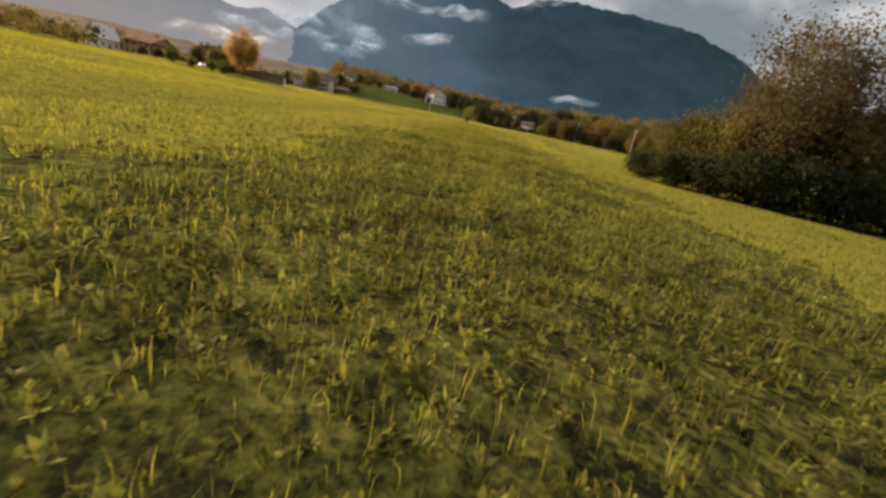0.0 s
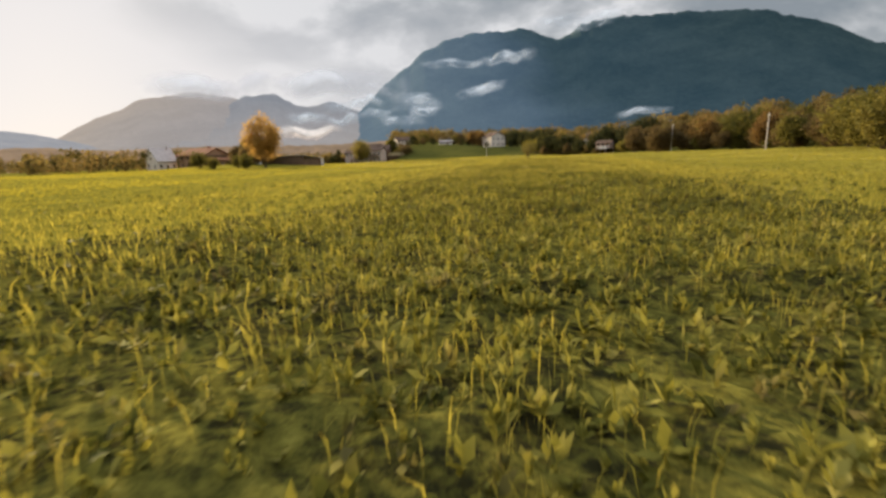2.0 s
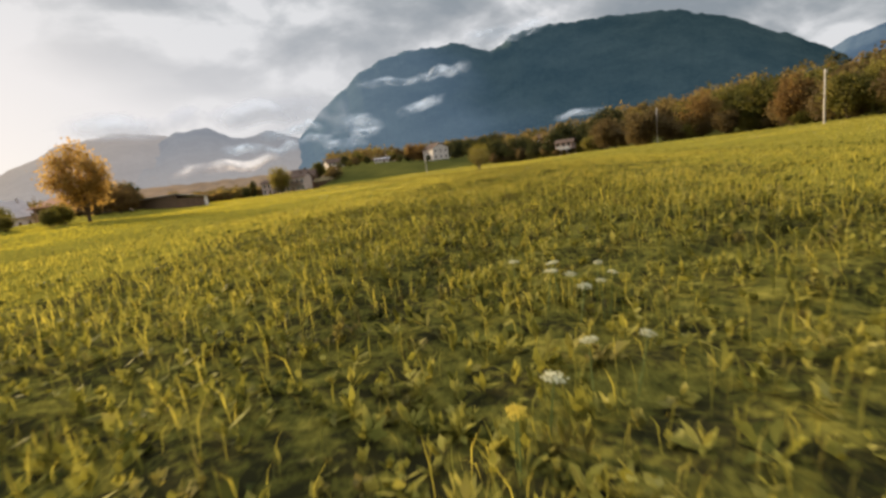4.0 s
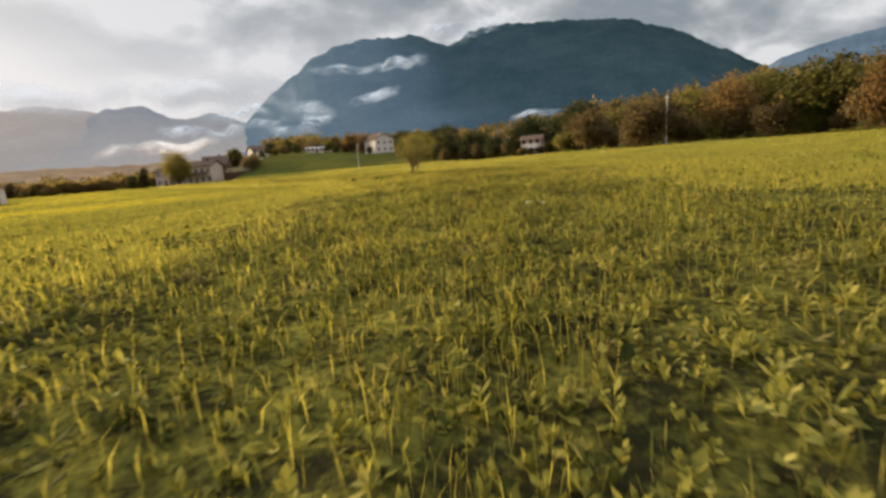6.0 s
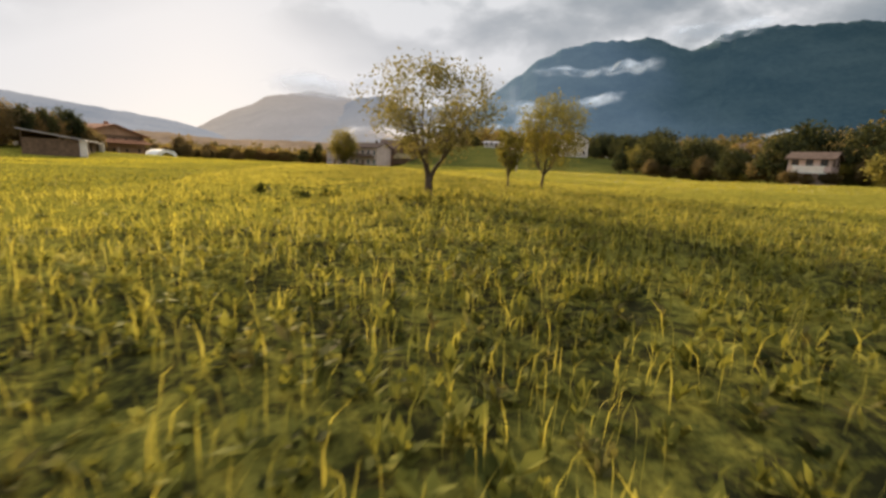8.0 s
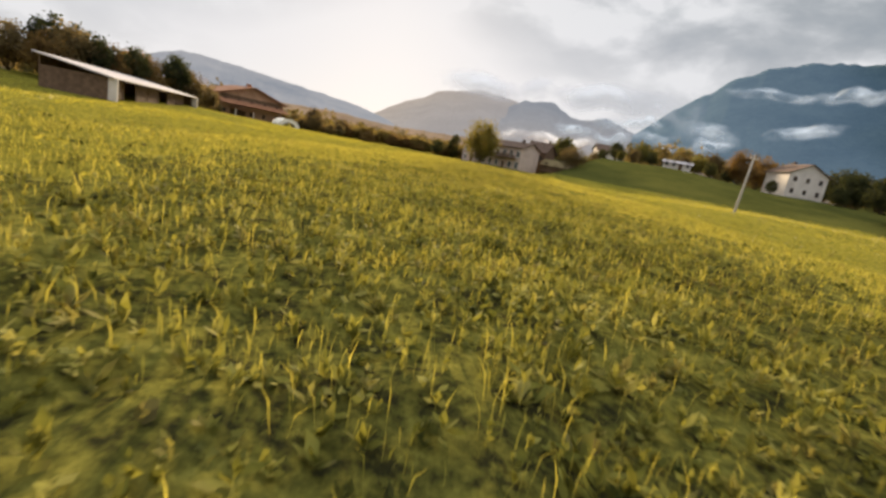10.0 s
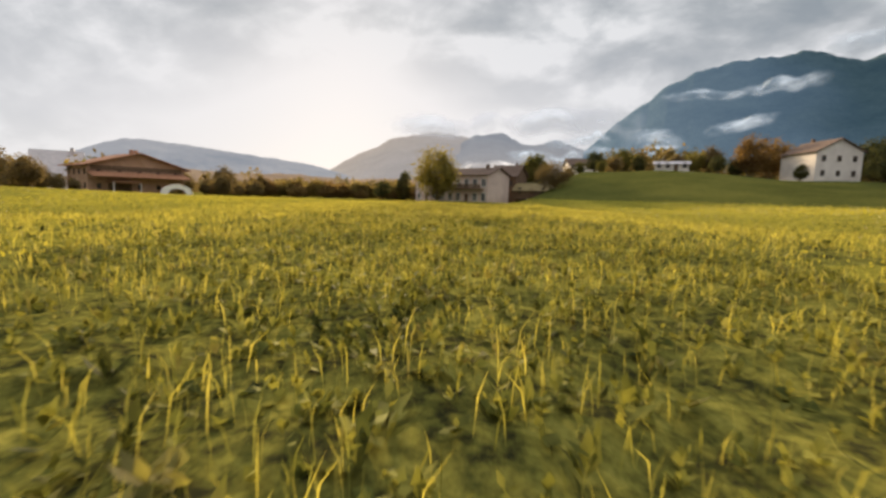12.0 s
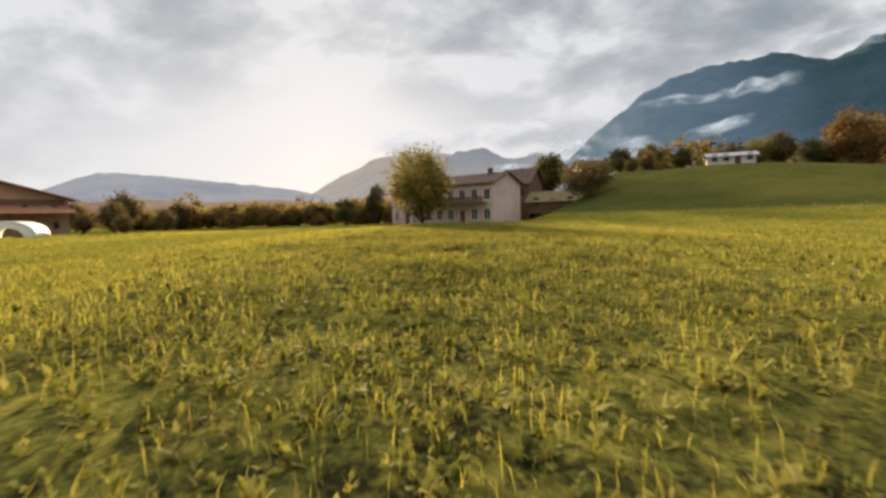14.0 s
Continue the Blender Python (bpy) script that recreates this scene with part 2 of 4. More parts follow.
m_orange = leaf_material("orange_leaf", (0.10, 0.06, 0.026), (0.17, 0.106, 0.043), (0.24, 0.16, 0.068), 0.55, 0.6)
m_hedge = leaf_material("hedge_leaf", (0.05, 0.042, 0.016), (0.14, 0.112, 0.034), (0.28, 0.22, 0.072), 0.5, 0.7)
m_scrub = leaf_material("scrub_leaf", (0.12, 0.085, 0.034), (0.23, 0.17, 0.06), (0.34, 0.26, 0.10), 0.65, 0.5)
# paler gold for one tree: sun glare and haze put into the leaf colour
m_glare_gold = leaf_material("glare_gold_leaf", (0.26, 0.16, 0.055), (0.40, 0.26, 0.09), (0.50, 0.35, 0.14), 0.7, 0.6)
m_yellow = leaf_material("yellow_leaf", (0.12, 0.10, 0.028), (0.215, 0.175, 0.045), (0.33, 0.275, 0.09), 0.55, 0.6)
m_wood_far, n = material("far_woods_leaf")
p = place(n)
f = n.math("ADD", n.math("MULTIPLY", n.noise(p, 0.06, 3.0), 0.7), n.math("MULTIPLY", n.noise(p, 0.8, 3.0), 0.3))
finish(n, n.ramp(f, (0.36, (0.03, 0.032, 0.014)), (0.46, (0.10, 0.085, 0.034)), (0.54, (0.19, 0.13, 0.055)), (0.62, (0.19, 0.165, 0.055)), (0.7, (0.28, 0.16, 0.05))), 0.7, leaf=0.5)

m_plaster = plain("warm_plaster", (0.50, 0.385, 0.33), (0.64, 0.51, 0.44), 0.6, 0.9, 0.15)
m_white = plain("white_plaster", (0.58, 0.51, 0.46), (0.74, 0.67, 0.60), 0.5, 0.9, 0.15)
m_tan = plain("tan_plaster", (0.33, 0.20, 0.13), (0.46, 0.29, 0.20), 0.6, 0.9, 0.15)
m_pink = plain("pink_plaster", (0.46, 0.34, 0.31), (0.58, 0.45, 0.41), 0.6, 0.9, 0.15)
m_roof = plain("brown_roof_tile", (0.085, 0.058, 0.045), (0.155, 0.105, 0.08), 1.2, 0.85, 0.5, 12.0)
m_red_roof = plain("red_brown_roof_tile", (0.25, 0.12, 0.07), (0.38, 0.19, 0.11), 1.2, 0.85, 0.5, 12.0)
m_grey_roof = plain("grey_sheet_roof", (0.38, 0.34, 0.34), (0.52, 0.47, 0.46), 0.8, 0.6, 0.2, 10.0)
m_moss_roof = plain("mossy_shed_roof", (0.13, 0.10, 0.05), (0.22, 0.17, 0.09), 1.5, 0.9, 0.4, 14.0)
m_frame = plain("window_frame_wood", (0.10, 0.06, 0.04), (0.18, 0.11, 0.07), 4.0, 0.7)
m_white_frame = plain("white_painted_wood", (0.66, 0.64, 0.60), (0.8, 0.78, 0.74), 4.0, 0.6)
m_timber = plain("dark_timber", (0.10, 0.065, 0.045), (0.20, 0.13, 0.085), 2.0, 0.85, 0.5, 20.0)
m_pole = plain("grey_weathered_pole", (0.30, 0.27, 0.23), (0.48, 0.44, 0.39), 3.0, 0.85, 0.5, 30.0)
m_ceramic = plain("insulator", (0.55, 0.52, 0.48), (0.7, 0.68, 0.64), 5.0, 0.3, 0.02)
m_film = plain("white_plastic_film", (0.72, 0.68, 0.60), (0.84, 0.80, 0.72), 1.5, 0.45, 0.1)
m_tunnel_dark = plain("tunnel_inside", (0.26, 0.22, 0.18), (0.36, 0.31, 0.26), 2.0, 0.9)
m_petal = plain("white_petal", (0.36, 0.345, 0.19), (0.50, 0.48, 0.31), 20.0, 0.6, 0.05)
m_petal_y = plain("yellow_petal", (0.42, 0.30, 0.03), (0.55, 0.41, 0.06), 20.0, 0.6, 0.05)
m_stem = plain("stem", (0.08, 0.11, 0.03), (0.16, 0.19, 0.06), 20.0, 0.6, 0.05)
m_glass, n = material("window_glass")
finish(n, n.mix(n.noise(own(n), 1.5, 2.0), (0.025, 0.03, 0.035), (0.06, 0.065, 0.07)), 0.08)


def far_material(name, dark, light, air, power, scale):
    """Distant wooded slope, the blue light of the air painted on as glow."""
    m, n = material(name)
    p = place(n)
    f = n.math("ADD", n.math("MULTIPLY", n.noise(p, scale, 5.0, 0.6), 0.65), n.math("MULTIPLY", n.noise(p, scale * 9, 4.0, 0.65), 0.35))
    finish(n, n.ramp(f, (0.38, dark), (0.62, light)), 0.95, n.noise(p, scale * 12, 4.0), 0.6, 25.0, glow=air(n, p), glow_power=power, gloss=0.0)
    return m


def cloud_material(name, low, high, scale, dense=2.0):
    """Ragged cloud bank, brightness painted in as glow, thinning to nothing at its rim."""
    m, n = material(name)
    g = n.add("ShaderNodeTexCoord").outputs["UV"]
    s = n.add("ShaderNodeSeparateXYZ")
    n.put(s.inputs[0], g)
    u, v = s.outputs[0], s.outputs[1]
    rim = n.math("MULTIPLY", n.math("MULTIPLY", u, n.math("SUBTRACT", 1.0, u)), n.math("MULTIPLY", v, n.math("SUBTRACT", 1.0, v)))
    rim = n.math("POWER", n.math("MULTIPLY", rim, 16.0), 0.8)
    puff = n.math("ADD", n.math("MULTIPLY", n.noise(n.scale(place(n), (1, 1, 1.5)), scale, 3.5, 0.55, 0.3), 1.9), -0.45)
    a = n.math("MULTIPLY", n.math("MULTIPLY", n.math("SUBTRACT", n.math("ADD", rim, n.math("MULTIPLY", puff, 1.3)), 1.0), n.math("MULTIPLY", rim, 1.6, clamp=True)), dense, clamp=True)
    finish(n, n.ramp(puff, (0.35, low), (0.65, high)), 1.0, alpha=a, glow=n.ramp(puff, (0.35, low), (0.65, high)), glow_power=0.36)
    return m


# ---- meshes ----
def mesh_object(name, verts, faces, mat, parent=None, smooth=False):
    me = bpy.data.meshes.new(name)
    me.from_pydata([tuple(v) for v in verts], [], [tuple(f) for f in faces])
    me.materials.append(mat)
    if smooth:
        me.polygons.foreach_set("use_smooth", [True] * len(me.polygons))
    me.update()
    ob = new(name, me)
    ob.parent = parent
    return ob


def quads_object(name, corners, mat, parent=None):
    """corners: an array (n, 4, 3) of separate four-cornered leaves."""
    n = len(corners)
    me = bpy.data.meshes.new(name)
    me.vertices.add(4 * n)
    me.vertices.foreach_set("co", np.ascontiguousarray(corners, dtype=np.float32).ravel())
    me.loops.add(4 * n)
    me.loops.foreach_set("vertex_index", np.arange(4 * n, dtype=np.int32))
    me.polygons.add(n)
    me.polygons.foreach_set("loop_start", np.arange(0, 4 * n, 4, dtype=np.int32))
    me.materials.append(mat)
    me.update(calc_edges=True)
    ob = new(name, me)
    ob.parent = parent
    return ob


def part(name, bm, mat, parent, label=""):
    me = bpy.data.meshes.new(name)
    bm.to_mesh(me)
    bm.free()
    me.materials.append(mat)
    ob = new(name, me)
    ob.parent = parent
    return tagged(ob, label)


def box_bm(x0, x1, y0, y1, z0, z1, bevel=0.0):
    bm = bmesh.new()
    bmesh.ops.create_cube(bm, size=1)
    for v in bm.verts:
        v.co = ((x0 + x1) / 2 + v.co.x * (x1 - x0), (y0 + y1) / 2 + v.co.y * (y1 - y0), (z0 + z1) / 2 + v.co.z * (z1 - z0))
    if bevel:
        bmesh.ops.bevel(bm, geom=bm.edges[:], offset=bevel, segments=1, affect="EDGES")
    return bm


def tube(points, radii, sides=7):
    """Verts and faces of a tapering limb along points."""
    verts, faces = [], []
    pts = [Vector(q) for q in points]
    for i, q in enumerate(pts):
        d = (pts[min(i + 1, len(pts) - 1)] - pts[max(i - 1, 0)]).normalized()
        a = d.cross(Vector((0.3, 1, 0.1))).normalized()
        b = d.cross(a)
        for k in range(sides):
            t = 2 * math.pi * k / sides
            verts.append(q + (a * math.cos(t) + b * math.sin(t)) * radii[i])
    for i in range(len(pts) - 1):
        for k in range(sides):
            j = (k + 1) % sides
            faces.append((i * sides + k, i * sides + j, (i + 1) * sides + j, (i + 1) * sides + k))
    faces.append(tuple(range((len(pts) - 1) * sides, len(pts) * sides)))
    return verts, faces


def smooth_step(x):
    x = np.clip(x, 0, 1)
    return x * x * (3 - 2 * x)


def ground_height(x, y):
    """Flat meadow; a pasture bank rises to the north, a wooded slope to the east."""
    x, y = np.asarray(x, float), np.asarray(y, float)
    bank = (9.0 - 3.0 * smooth_step((x - 44) / 34)) * smooth_step((y - 256 + 0.15 * (x - 60)) / 64) * smooth_step((x - 14) / 17)
    bank += 0.05 * np.clip(y - 322, 0, 400) * smooth_step((x - 14) / 17)
    east = 10.0 * smooth_step((x - 108) / 60) * smooth_step((y - 20) / 40) + 16 * smooth_step((x - 160) / 200)
    foot = 0.9 * smooth_step((y - 192) / 40) * smooth_step((x - 38) / 22) * smooth_step((110 - x) / 30)
    roll = 0.05 * np.sin(x * 0.31 + 1.3 * np.sin(y * 0.17)) + 0.05 * np.sin(y * 0.23 + x * 0.11)
    west = 1.45 * np.exp(-((x + 40) / 21) ** 2 - ((y - 206) / 36) ** 2)
    swell = 1.0 * smooth_step((x - 56) / 46) * smooth_step((y - 40) / 70) * smooth_step((245 - y) / 50)
    return np.maximum(np.maximum(bank + foot, east), swell) + west + roll


# ---- ground ----
def ground():
    xs = np.concatenate([[-4600, -3000, -1800, -1000, -600, -400, -300, -220, -160], np.arange(-130, 181, 2.5), [200, 230, 270, 330, 420, 600, 1000, 1800, 3000, 4600]])
    ys = np.concatenate([[-3500, -2000, -1000, -500, -250, -140, -80], np.arange(-50, 420, 2.5), [450, 500, 560, 640, 740, 1000, 1600, 2600, 4600]])
    gx, gy = np.meshgrid(xs, ys)
    gz = ground_height(gx, gy)
    verts = np.stack([gx, gy, gz], -1).reshape(-1, 3)
    nx = len(xs)
    faces = [(j * nx + i, j * nx + i + 1, (j + 1) * nx + i + 1, (j + 1) * nx + i) for j in range(len(ys) - 1) for i in range(nx - 1)]
    ob = mesh_object("ground", verts, faces, m_ground, smooth=True)
    tagged(ob, "wide yellow-green meadow with a darker pasture bank", "ground", kind="structure")


ground()


# ---- mountains ----
def ridge(name, label, dist, profile, mat, seed, rough=0.05, front=0.55, crag=0.05):
    """A wooded range at that distance: profile holds (bearing, elevation) of its crest in degrees."""
    az = np.radians(np.arange(profile[0][0], profile[-1][0] + 0.01, 0.22))
    crest = np.interp(np.degrees(az), [q[0] for q in profile], [q[1] for q in profile])
    kern = np.ones(3) / 3
    crest = np.convolve(np.pad(crest, 1, mode="edge"), kern, mode="valid")
    crest = crest + crag * np.array([noise.fractal(Vector((a * 38, seed, 2.5)), 0.8, 2.1, 4) for a in az]) * np.clip(crest / 5, 0, 1)
    rows = [front + (1 - front) * i / 22 for i in range(23)] + [1.06, 1.14]
    verts, faces = [], []
    for i, r in enumerate(rows):
        s = min((r - front) / (1 - front), 1.0) if r <= 1 else 1 - (r - 1) * 4
        for a, e in zip(az, crest):
            top = dist * math.tan(radians(e))
            q = Vector((math.sin(a) * 7 * seed, math.cos(a) * 7, r * 2.0))
            gully = noise.fractal(Vector((a * 14 + seed, r * 3.0, seed)), 1.0, 2.0, 4)
            fine = noise.noise(Vector((a * 90, seed, 0.0)))
            lump = noise.noise(Vector((a * 45, r * 26, seed)))
            z = top * (max(s, 0) ** 1.15) * (1 + 0.16 * gully * (1 - s)) + (top * 0.012 * fine + 14 * lump * (1.3 - s)) * min(s * 3, 1)
            d = dist * r * (1 + rough * gully * (1 - s) * 0.8)
            verts.append((30 + math.sin(a) * d, 110 + math.cos(a) * d, z - 4))
    n = len(az)
    for i in range(len(rows) - 1):
        for k in range(n - 1):
            faces.append((i * n + k, i * n + k + 1, (i + 1) * n + k + 1, (i + 1) * n + k))
    ob = mesh_object(name, verts, faces, mat, smooth=True)
    tagged(ob, label, "mountain", kind="structure")


def massif_haze_glow(n, p):
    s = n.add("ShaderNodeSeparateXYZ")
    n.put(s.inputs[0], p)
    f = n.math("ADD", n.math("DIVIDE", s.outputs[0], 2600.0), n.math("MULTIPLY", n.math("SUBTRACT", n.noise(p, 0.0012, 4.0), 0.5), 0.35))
    # haze painted as glow, strongest and bluest to the west
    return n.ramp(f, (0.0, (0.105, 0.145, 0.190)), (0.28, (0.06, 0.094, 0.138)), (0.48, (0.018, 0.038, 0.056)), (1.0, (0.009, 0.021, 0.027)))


m_massif = far_material("hazy_massif_forest", (0.014, 0.024, 0.026), (0.036, 0.050, 0.048), massif_haze_glow, 0.43, 0.004)


def hill_haze_glow(n, p):
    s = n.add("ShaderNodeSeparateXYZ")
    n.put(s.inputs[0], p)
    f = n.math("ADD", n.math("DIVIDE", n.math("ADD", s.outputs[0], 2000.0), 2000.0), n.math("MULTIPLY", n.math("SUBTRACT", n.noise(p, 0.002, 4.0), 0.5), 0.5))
    # haze painted as glow, warm to the west and greyer eastwards
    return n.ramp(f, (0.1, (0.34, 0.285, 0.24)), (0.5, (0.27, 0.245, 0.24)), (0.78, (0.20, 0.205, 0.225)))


# forest colours with haze painted over them as emission
m_hill = far_material("hazy_hill_forest", (0.08, 0.08, 0.08), (0.13, 0.12, 0.11), hill_haze_glow, 0.40, 0.004)
m_hill_b = far_material("hazy_blue_hill_forest", (0.07, 0.08, 0.09), (0.11, 0.11, 0.11), lambda n, p: n.ramp(n.noise(p, 0.002, 4.0), (0.35, (0.19, 0.20, 0.23)), (0.65, (0.27, 0.27, 0.29))), 0.40, 0.004)


def ridge_haze_glow(n, p):
    """Painted haze glow, thicker and warmer towards the valley floor."""
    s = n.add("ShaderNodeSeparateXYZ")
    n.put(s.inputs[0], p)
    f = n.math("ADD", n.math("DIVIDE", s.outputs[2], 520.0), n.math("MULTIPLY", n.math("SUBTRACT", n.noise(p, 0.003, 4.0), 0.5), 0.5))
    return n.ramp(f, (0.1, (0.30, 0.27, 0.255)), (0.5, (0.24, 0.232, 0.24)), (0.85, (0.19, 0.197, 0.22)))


# these slopes too carry their haze as painted emission
m_hill_d = far_material("mist_blue_ridge_forest", (0.05, 0.06, 0.07), (0.09, 0.095, 0.1), ridge_haze_glow, 0.42, 0.006)
m_hill_e = far_material("hazy_dark_blue_ridge_forest", (0.02, 0.03, 0.045), (0.04, 0.055, 0.07), lambda n, p: n.ramp(n.noise(p, 0.002, 4.0), (0.35, (0.05, 0.085, 0.13)), (0.65, (0.08, 0.12, 0.165))), 0.42, 0.004)
m_hill_c = far_material("hazy_brown_hill_woods", (0.10, 0.07, 0.04), (0.18, 0.12, 0.07), lambda n, p: n.ramp(n.noise(p, 0.006, 4.0), (0.35, (0.15, 0.11, 0.085)), (0.65, (0.24, 0.185, 0.14))), 0.31, 0.01)

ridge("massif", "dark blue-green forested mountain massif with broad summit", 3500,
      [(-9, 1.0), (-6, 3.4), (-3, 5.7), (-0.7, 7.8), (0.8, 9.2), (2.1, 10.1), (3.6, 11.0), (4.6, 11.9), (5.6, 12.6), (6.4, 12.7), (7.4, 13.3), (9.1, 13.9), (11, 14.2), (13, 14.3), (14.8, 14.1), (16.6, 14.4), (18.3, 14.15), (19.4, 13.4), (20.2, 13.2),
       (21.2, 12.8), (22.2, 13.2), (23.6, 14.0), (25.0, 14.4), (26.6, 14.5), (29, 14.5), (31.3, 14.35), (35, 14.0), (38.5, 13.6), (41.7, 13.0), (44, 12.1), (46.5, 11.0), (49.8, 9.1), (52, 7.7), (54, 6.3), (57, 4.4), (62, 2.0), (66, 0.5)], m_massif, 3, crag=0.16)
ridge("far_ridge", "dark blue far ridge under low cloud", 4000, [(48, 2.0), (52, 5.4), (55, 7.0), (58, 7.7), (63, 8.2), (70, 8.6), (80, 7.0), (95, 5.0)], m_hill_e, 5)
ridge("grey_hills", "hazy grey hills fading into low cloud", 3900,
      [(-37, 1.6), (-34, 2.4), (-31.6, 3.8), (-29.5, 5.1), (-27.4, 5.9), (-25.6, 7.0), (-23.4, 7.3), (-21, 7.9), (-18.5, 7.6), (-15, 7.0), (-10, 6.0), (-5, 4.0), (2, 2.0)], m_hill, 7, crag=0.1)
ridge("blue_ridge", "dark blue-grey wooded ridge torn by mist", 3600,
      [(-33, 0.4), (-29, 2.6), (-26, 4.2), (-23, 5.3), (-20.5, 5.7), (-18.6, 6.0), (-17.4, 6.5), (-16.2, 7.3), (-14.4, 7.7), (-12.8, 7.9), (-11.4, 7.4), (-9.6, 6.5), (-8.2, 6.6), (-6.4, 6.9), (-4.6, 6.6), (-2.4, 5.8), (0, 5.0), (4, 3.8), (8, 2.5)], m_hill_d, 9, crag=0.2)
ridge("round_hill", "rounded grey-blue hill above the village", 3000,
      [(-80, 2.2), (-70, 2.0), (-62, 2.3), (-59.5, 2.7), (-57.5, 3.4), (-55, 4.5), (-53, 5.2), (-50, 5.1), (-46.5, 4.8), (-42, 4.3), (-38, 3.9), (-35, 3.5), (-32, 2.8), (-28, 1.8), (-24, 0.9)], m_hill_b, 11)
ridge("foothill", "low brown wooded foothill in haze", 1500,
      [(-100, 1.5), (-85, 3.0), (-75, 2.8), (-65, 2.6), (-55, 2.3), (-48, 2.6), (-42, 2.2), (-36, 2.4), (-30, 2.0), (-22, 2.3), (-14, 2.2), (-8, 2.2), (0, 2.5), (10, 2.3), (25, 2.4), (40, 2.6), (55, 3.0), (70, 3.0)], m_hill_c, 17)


def cloud_bank(name, label, a0, e0, a1, e1, thick, dist, mat, seed):
    """A long bank of cloud that lies along a slope, bulging in depth."""
    verts, faces, uvs = [], [], []
    nu, nv = 40, 12
    for j in range(nv + 1):
        for i in range(nu + 1):
            u, v = i / nu, j / nv
            a = radians(a0 + (a1 - a0) * u)
            wob = noise.noise(Vector((u * 4, seed, 0.5))) * thick * 0.35
            e = radians(e0 + (e1 - e0) * u + wob + thick * (v - 0.5))
            d = dist * (1 - 0.03 * math.sin(math.pi * v) * math.sin(math.pi * u) + 0.012 * noise.noise(Vector((u * 9, v * 3, seed))))
            verts.append((30 + math.sin(a) * d, 110 + math.cos(a) * d, d * math.tan(e)))
            uvs.append((u, v))
    for j in range(nv):
        for i in range(nu):
            k = j * (nu + 1) + i
            faces.append((k, k + 1, k + nu + 2, k + nu + 1))
    ob = mesh_object(name, verts, faces, mat, smooth=True)
    layer = ob.data.uv_layers.new(name="UVMap")
    for loop in ob.data.loops:
        layer.data[loop.index].uv = uvs[loop.vertex_index]
    tagged(ob, label, "cloud", kind="structure")


m_cloud = cloud_material("grey_white_cloud", (0.27, 0.31, 0.35), (0.44, 0.47, 0.50), 0.006, 0.8)
m_cloud_thin = cloud_material("thin_grey_cloud", (0.34, 0.35, 0.38), (0.44, 0.445, 0.465), 0.003, 1.0)
# warm sunlight put into this cloud's colour and glow
m_cloud_warm = cloud_material("warm_glow_cloud", (0.40, 0.35, 0.32), (0.62, 0.56, 0.51), 0.012, 1.1)
STREAK, MIST = "thin grey-white cloud lying along the mountain", "torn grey mist at the mountain foot"
for i, (a0, e0, a1, e1, thick) in enumerate(((3.8, 11.2, 13.8, 11.2, 1.3), (11.4, 11.0, 19.2, 12.0, 1.7), (-1.5, 6.2, 8.6, 7.0, 2.4), (7.6, 7.3, 16.2, 8.4, 1.6))):
    cloud_bank("low_cloud", STREAK, a0, e0, a1, e1, thick, 2450 + 20 * i, m_cloud, 2 + 3 * i)
for i, (a, e, wide, thick) in enumerate(((-6.0, 6.5, 6.0, 1.8), (-2.2, 7.1, 5.5, 1.6), (-5.4, 4.9, 7.0, 1.8), (-1.4, 5.4, 6.0, 1.7), (2.0, 4.7, 7.0, 1.6), (-9.5, 5.2, 6.0, 1.5), (4.8, 5.8, 5.0, 1.4))):
    cloud_bank("low_cloud", MIST, a - wide / 2, e - 0.2, a + wide / 2, e + 0.25, thick, 2300 + 15 * i, m_cloud, 31 + 3 * i)
cloud_bank("mist_bank", "white mist over the village, sunlit glow painted in", -18.0, 2.9, -5.0, 4.0, 1.9, 1300, m_cloud_warm, 14)
cloud_bank("mist_bank", "pale mist streak over the woods", 27.6, 4.2, 35.5, 4.8, 1.1, 2200, m_cloud, 17)
cloud_bank("low_cloud", "grey cloud resting on the hills", -27.0, 8.0, -8.0, 8.9, 3.4, 2900, m_cloud_thin, 20)
cloud_bank("low_cloud", "grey cloud resting on the hills", -14.0, 8.8, 4.0, 8.8, 3.6, 2850, m_cloud_thin, 26)
cloud_bank("low_cloud", "white cloud in the mountain gap", 16.5, 14.0, 30.0, 14.6, 2.4, 3450, m_cloud, 23)


# ---- trees ----
def leaves(rng, centres, spread, count, size, flat=0.75, broad=0.62):
    """Leaf corners: count leaves round each centre."""
    n = len(centres) * count
    at = np.repeat(np.asarray(centres, float), count, 0) + rng.normal(0, 1, (n, 3)) * spread
    a = rng.normal(0, 1, (n, 3)) * (1, 1, flat)
    a /= np.linalg.norm(a, axis=1, keepdims=True)
    b = np.cross(a, rng.normal(0, 1, (n, 3)))
    b /= np.linalg.norm(b, axis=1, keepdims=True) + 1e-6
    s = size * rng.uniform(0.6, 1.35, (n, 1))
    a, b = a * s, b * s * broad
    return np.stack([at - a, at - b * 0.9 + a * 0.1, at + a, at + b * 0.9 - a * 0.1], 1)


